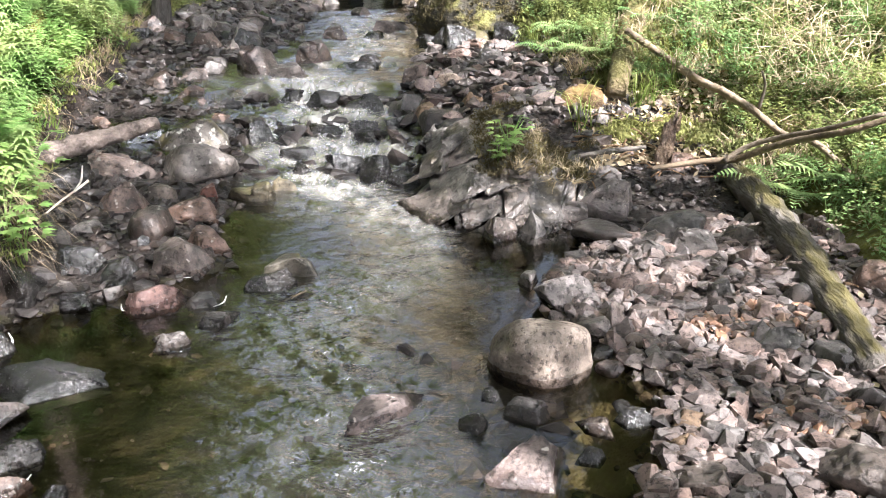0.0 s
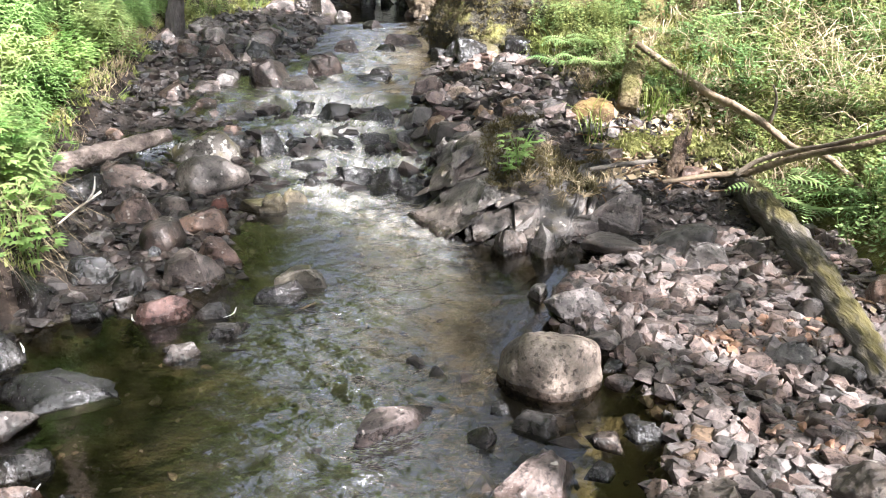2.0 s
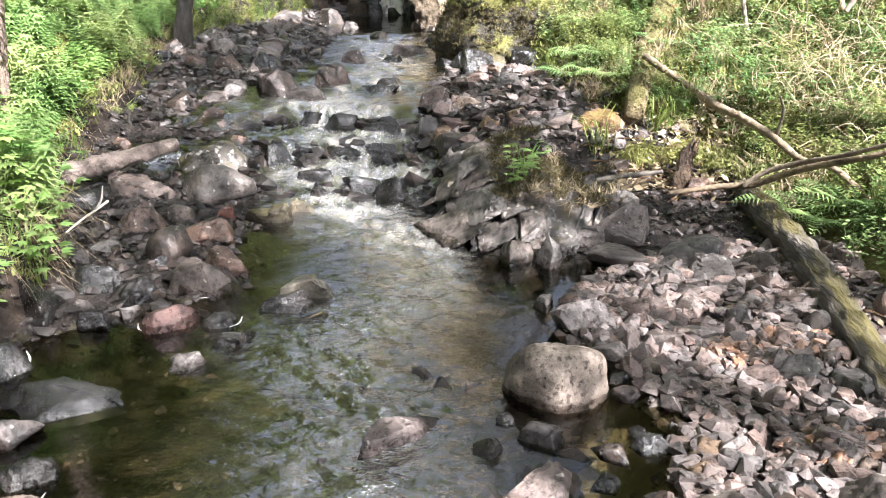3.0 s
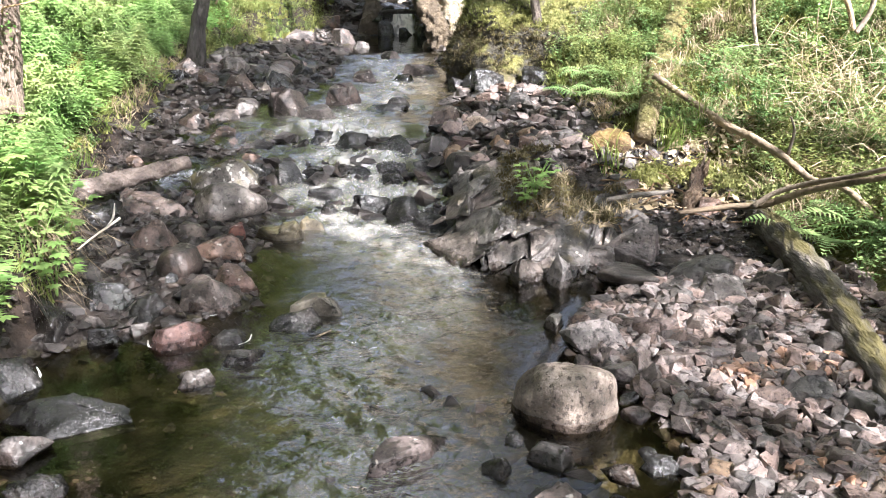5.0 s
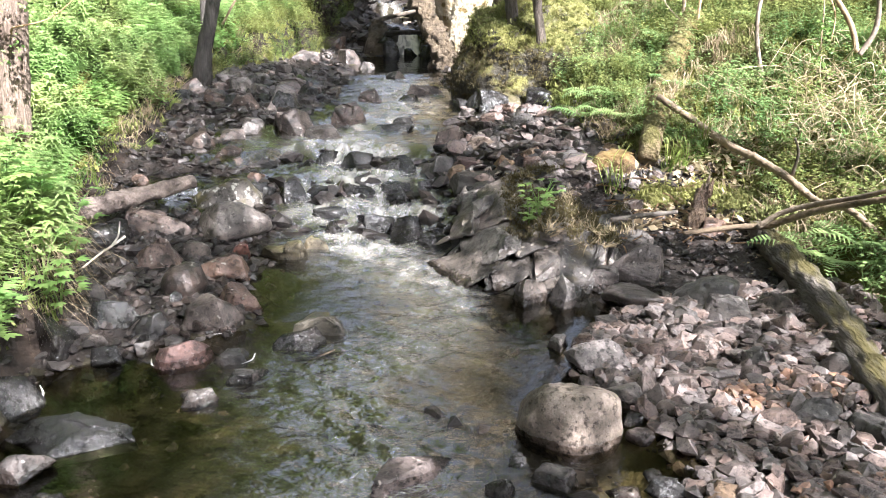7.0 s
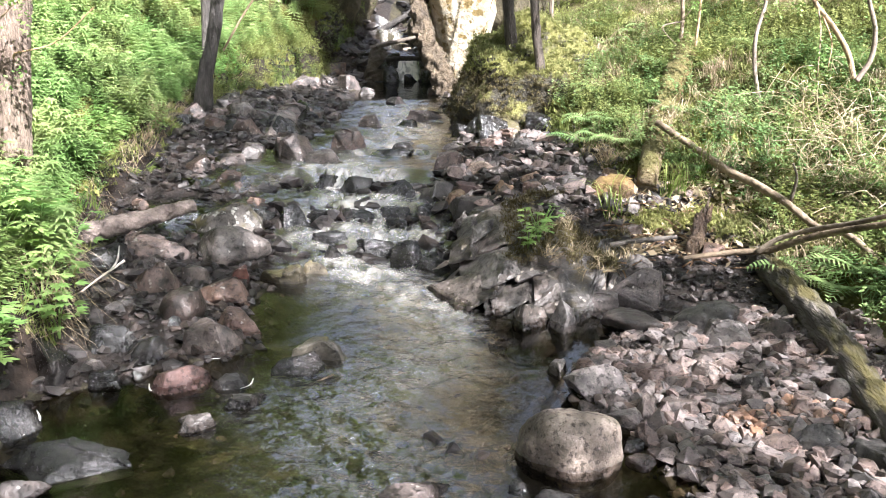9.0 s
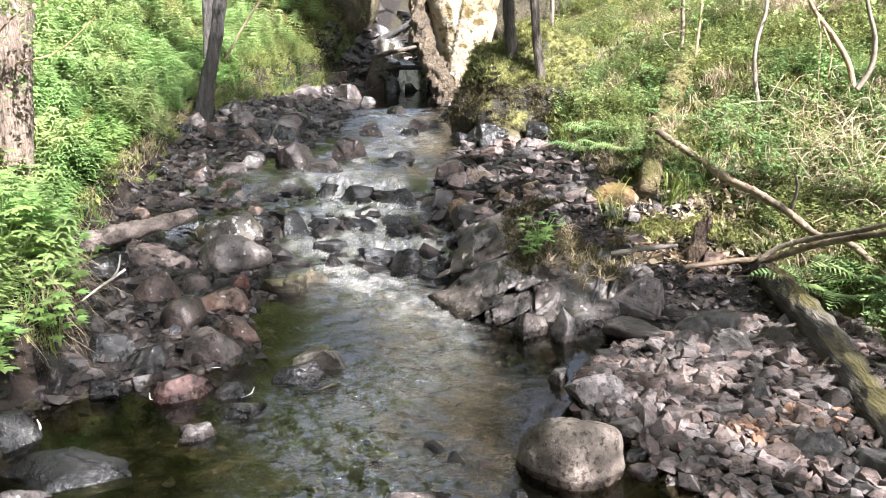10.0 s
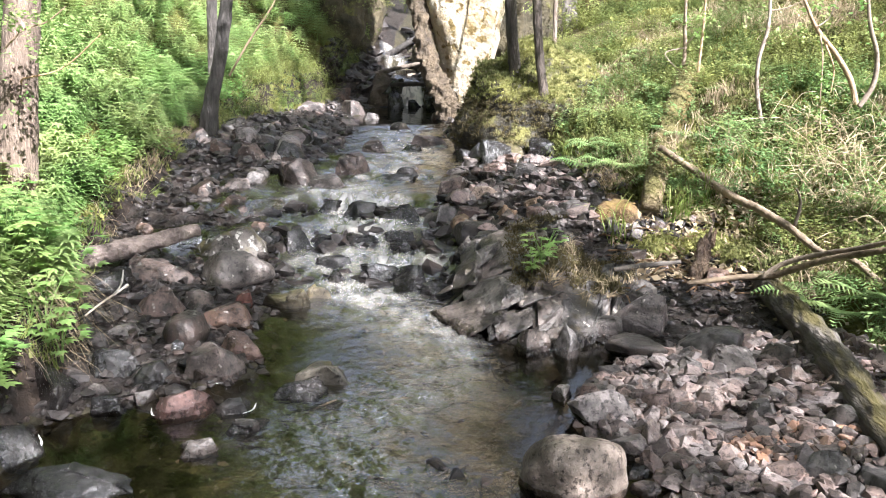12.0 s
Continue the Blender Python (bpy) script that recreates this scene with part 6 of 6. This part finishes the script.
sapling("bent pale sapling in sunlight", [(2.73, 6.20, 1.217), (2.81, 6.20, 1.378), (2.81, 6.20, 1.575), (2.73, 6.20, 1.806), (2.68, 6.20, 2.072)], [0.02, 0.02, 0.018, 0.015, 0.012])
sapling("thin bare twig on the green slope", [(-2.84, 9.50, 1.230), (-2.60, 9.50, 1.605), (-2.33, 9.50, 1.971), (-2.22, 9.50, 2.180)], [0.014, 0.012, 0.01, 0.008])
sapling("thin bare twig beside the trunk", [(-3.50, 6.50, 1.233), (-2.92, 5.30, 1.408), (-2.66, 5.30, 1.474), (-2.38, 5.30, 1.691)], [0.006, 0.006, 0.005, 0.003])
sapling("thin dead conifer twig beside the trunk", [(-3.01, 5.30, 1.600), (-2.87, 5.30, 1.715), (-2.73, 5.30, 1.757), (-2.59, 5.30, 1.854)], [0.007, 0.006, 0.005, 0.003])
rng = np.random.default_rng(31)
tangle = []
for i in range(820):
    o = np.array((2.63, 5.86, 0.718)) + rng.normal(0, 1, 3) * (0.20, 0.5, 0.05)
    o[2] = height(o[0], o[1]) + 0.02
    w = rng.normal(0, 1, 3) * (0.15, 0.14, 0.08) + (0, -0.04, 0.16)
    tangle.append(tube([o, o + w * 0.5 + rng.normal(0, 0.05, 3), o + w * rng.uniform(0.8, 1.3) - (0, 0, 0.06)], [0.0032, 0.0026, 0.0016], 5, steps=3))
tagged(part("dead_twigs", join(tangle), PALESTRAW), "tangle of dry pale twigs in sunlight", "twigs", kind="stuff")

# ---- ferns, herbs and single grass tufts ----
def fern(x, y, length, seed, fronds=7, label="bright green fern on the slope"):
    r = np.random.default_rng(seed)
    ob = new("fern")
    ob.location = (x, y, float(height(x, y)) - 0.01)
    for i in range(fronds):
        g = frond(length * r.uniform(0.8, 1.15), arch=r.uniform(0.45, 0.75))
        part("frond", (spin(g[0], i * 6.283 / fronds + r.normal(0, 0.25)), g[1]), FERN, ob, smooth=False)
    return tagged(ob, label, "fern", "ferns on the slope")


def herb(x, y, z, seed, h=0.28, stems=5, label="bright green leafy herb growing on the bank", name="herb_plant"):
    """Upright stems with toothed leaves of five leaflets."""
    r = np.random.default_rng(seed)
    ob = new(name)
    ob.location = (x, y, z)
    for i in range(stems):
        a = r.uniform(0, 6.28)
        tip = np.array((math.cos(a) * h * 0.35, math.sin(a) * h * 0.35, h * r.uniform(0.7, 1.1)))
        part("stem", tube([(0, 0, 0), tip * (0.3, 0.3, 0.55), tip], [0.004, 0.003, 0.002], 5, steps=3), HERB, ob)
        for k in range(5):
            u = 0.35 + 0.16 * k
            b = r.uniform(0, 6.28)
            o, way = tip * (u, u, u), np.array((math.cos(b), math.sin(b), 0.25))
            end = o + way * h * 0.22
            blades = [strip([o, (o + end) / 2, end], np.array((0.002, 0.002, 0)))]
            for s in (-1.1, -0.55, 0, 0.55, 1.1):
                c, sn = math.cos(s), math.sin(s)
                w = np.array((way[0] * c - way[1] * sn, way[0] * sn + way[1] * c, r.uniform(-0.15, 0.15)))
                blades.append(leaf(end, w, h * 0.19 * (1.1 - 0.25 * abs(s)), h * 0.08))
            part("leaf", join(blades), HERB, ob, smooth=False)
    return tagged(ob, label, "herb", "leafy herbs")


rng = np.random.default_rng(8)
for i in range(46):
    x, y = rng.uniform(-2.7, -2.02), rng.uniform(2.9, 4.3)
    herb(x, y, float(height(x, y)) - 0.01, 300 + i, rng.uniform(0.28, 0.42))
for i, (x, y) in enumerate(((0.95, 7.26), (1.09, 7.10), (1.20, 6.74), (1.06, 7.41), (1.22, 7.21), (1.38, 7.31), (1.51, 6.30), (1.63, 6.11), (1.96, 4.71), (2.05, 4.47), (2.20, 4.54))):
    fern(x, y, rng.uniform(0.28, 0.4), 400 + i)
for i, (x, y, z) in enumerate(zone_spots(rng, 60, 0.9, 4.2, 5.6, 11, on_right_bank(0.4, 3.0))[:22]):
    fern(x, y, rng.uniform(0.25, 0.42), 430 + i, label="green fern among low shrubs on the slope")
for i, (x, y, z) in enumerate(zone_spots(rng, 60, -6, -2.4, 4.0, 11, on_left_bank(0.5, 2.6))[:16]):
    fern(x, y, rng.uniform(0.25, 0.4), 470 + i, label="green fern among horsetails on the bank")
for p, n in (((-2.87, 5.20, 1.805), 130), ((-2.85, 5.20, 1.517), 60), ((-2.90, 5.20, 1.273), 40), ((-2.66, 5.20, 1.756), 70), ((-3.14, 6.50, 1.645), 60)):
    sprig = part("leaf_sprig", sprays(np.random.default_rng(n), (0, 0, 0), (0.16, 0.12, 0.08), n, 0.03), HERB, smooth=False)
    sprig.location = p
    tagged(sprig, "pale green leafy sprig hanging beside the trunk", "twig", kind="stuff")
herb(0.40, 4.95, max(p[2] for p in outcrop_spots(40, 0.36, 0.44, 4.9, 5.0, 7)) - 0.02, 501, 0.24, 7, "small bright green plant growing on the mossy outcrop")
herb(0.33, 4.85, max(p[2] for p in outcrop_spots(40, 0.29, 0.37, 4.8, 4.9, 8)) - 0.02, 502, 0.18, 5, "small bright green plant growing on the mossy outcrop")
growth("grass_tufts", LONGGRASS, [(1.36, 5.86, 0.415), (1.43, 5.89, 0.428), (1.48, 5.85, 0.429), (0.82, 7.41, 0.548), (0.90, 7.45, 0.569), (1.64, 5.97, 0.539), (0.81, 7.82, 0.563), (0.97, 5.74, 0.292)], GRASS, "long arching grass tufts beside the stones", 12, (0.8, 1.2))
hang = []
for i in range(230):
    y = rng.normal(3.95, 0.25) if i < 150 else rng.uniform(3.5, 6.6)
    x = float(edges_of(y)[0]) - rng.uniform(0.05, 0.28)
    z = float(height(x, y)) + 0.03
    out, l = rng.uniform(0.15, 0.9), rng.uniform(0.2, 0.42)
    o, w = np.array((x, y, z)), np.array((out, rng.normal(0, 0.35), 0))
    q = [o, o + w * l * 0.5 + (0, 0, 0.05), o + w * l * 0.85 + (0, 0, -0.06), o + w * l * 1.05 + (0, 0, -0.26 * rng.uniform(0.5, 1.2))]
    hang.append(strip(q, np.array((0, 1, 0.3)) * 0.0019))
tagged(part("dry_grass", join(hang), STRAW, smooth=False), "dry straw-coloured grass hanging over the bank edge", "grass", kind="stuff")
growth("dry_grass", GRASSES, zone_spots(rng, 900, -4, -1.6, 4.4, 11, on_left_bank(0.0, 0.3)), STRAW, "dry straw along the edge of the bank", 35, (0.4, 0.9), 0.5)
growth("leaf_litter", [leaf((0, 0, 0.02), (1, 0, 0.1), 0.07, 0.035)], zone_spots(rng, 2400, 0.95, 2.1, 5.2, 6.2, lambda x, y, e: x > -9), STRAW, "pale dry leaves littered round the stump", 36, (0.5, 1.3), 0.5)
growth("leaf_litter", [leaf((0, 0, 0.01), (1, 0, 0.1), 0.05, 0.03), leaf((0, 0, 0.015), (1, 0.2, 0.3), 0.04, 0.03)], zone_spots(rng, 2200, 1.0, 3.2, 2.4, 6.6, on_right_bank(-0.3, 1.0)), STRAW, "dry brown leaf litter on the bank", 14, (0.5, 1.2), 0.4)

rng = np.random.default_rng(97)
roots = []
for i in range(90):
    y = rng.uniform(3.6, 6.4)
    x = float(edges_of(y)[0]) - rng.uniform(0.0, 0.16)
    o = np.array((x, y, float(height(x, y)) + 0.01))
    w = np.array((rng.uniform(0.04, 0.16), rng.normal(0, 0.07), rng.uniform(-0.22, -0.06)))
    roots.append(tube([o, o + w * 0.5 + rng.normal(0, 0.02, 3), o + w], [0.006, 0.004, 0.002], 5, i, steps=3))
tagged(part("bank_roots", join(roots), ROTTEN), "thin dead roots hanging from the earth bank", "roots", kind="stuff")

# ---- single stones of the gravel bar ----
rng = np.random.default_rng(12)
shapes = []
for v, f in STONES:
    proto = bpy.data.meshes.new("stone")
    proto.from_pydata([tuple(p) for p in v], [], [tuple(int(i) for i in t) for t in f])
    proto.materials.append(GRAVEL_PART)
    shapes.append(proto)
for x, y, z in zone_spots(rng, 1400, 0.6, 1.9, 2.0, 3.9, on_right_bar)[:300]:
    s = rng.uniform(0.055, 0.12)
    stone = new("stone", shapes[rng.integers(len(shapes))])
    stone.parent = ground
    stone.matrix_world = pose(x, y, z + 0.02, rng.normal(0, 14), rng.normal(0, 14), rng.uniform(0, 360)) @ Matrix.Scale(s, 4)


# ---- foam along stones and banks ----
def foam_line(*pts):
    v, f = tube([(x, y, 0.006) for x, y in pts], [0.002] + [0.005] * (len(pts) - 2) + [0.002], 6, steps=5)
    v[:, 2] = 0.006 + (v[:, 2] - 0.006) * 0.25
    return tagged(part("foam_line", (v, f), FOAM), "thin white foam line on the water beside stones", "foam", "foam lines on the pool")


foam_line((-1.889, 3.222), (-1.838, 3.151), (-1.820, 3.086), (-1.832, 3.061))
foam_line((-1.834, 3.051), (-1.833, 3.007), (-1.867, 2.982), (-1.912, 2.942))
foam_line((-1.439, 3.767), (-1.364, 3.794), (-1.297, 3.808), (-1.227, 3.829))
foam_line((-1.064, 3.480), (-1.030, 3.522), (-1.032, 3.597))
foam_line((-1.502, 3.510), (-1.473, 3.445), (-1.440, 3.433))
foam_line((-1.338, 2.118), (-1.338, 2.181), (-1.339, 2.239))
foam_line((-1.466, 2.286), (-1.409, 2.305), (-1.356, 2.342))
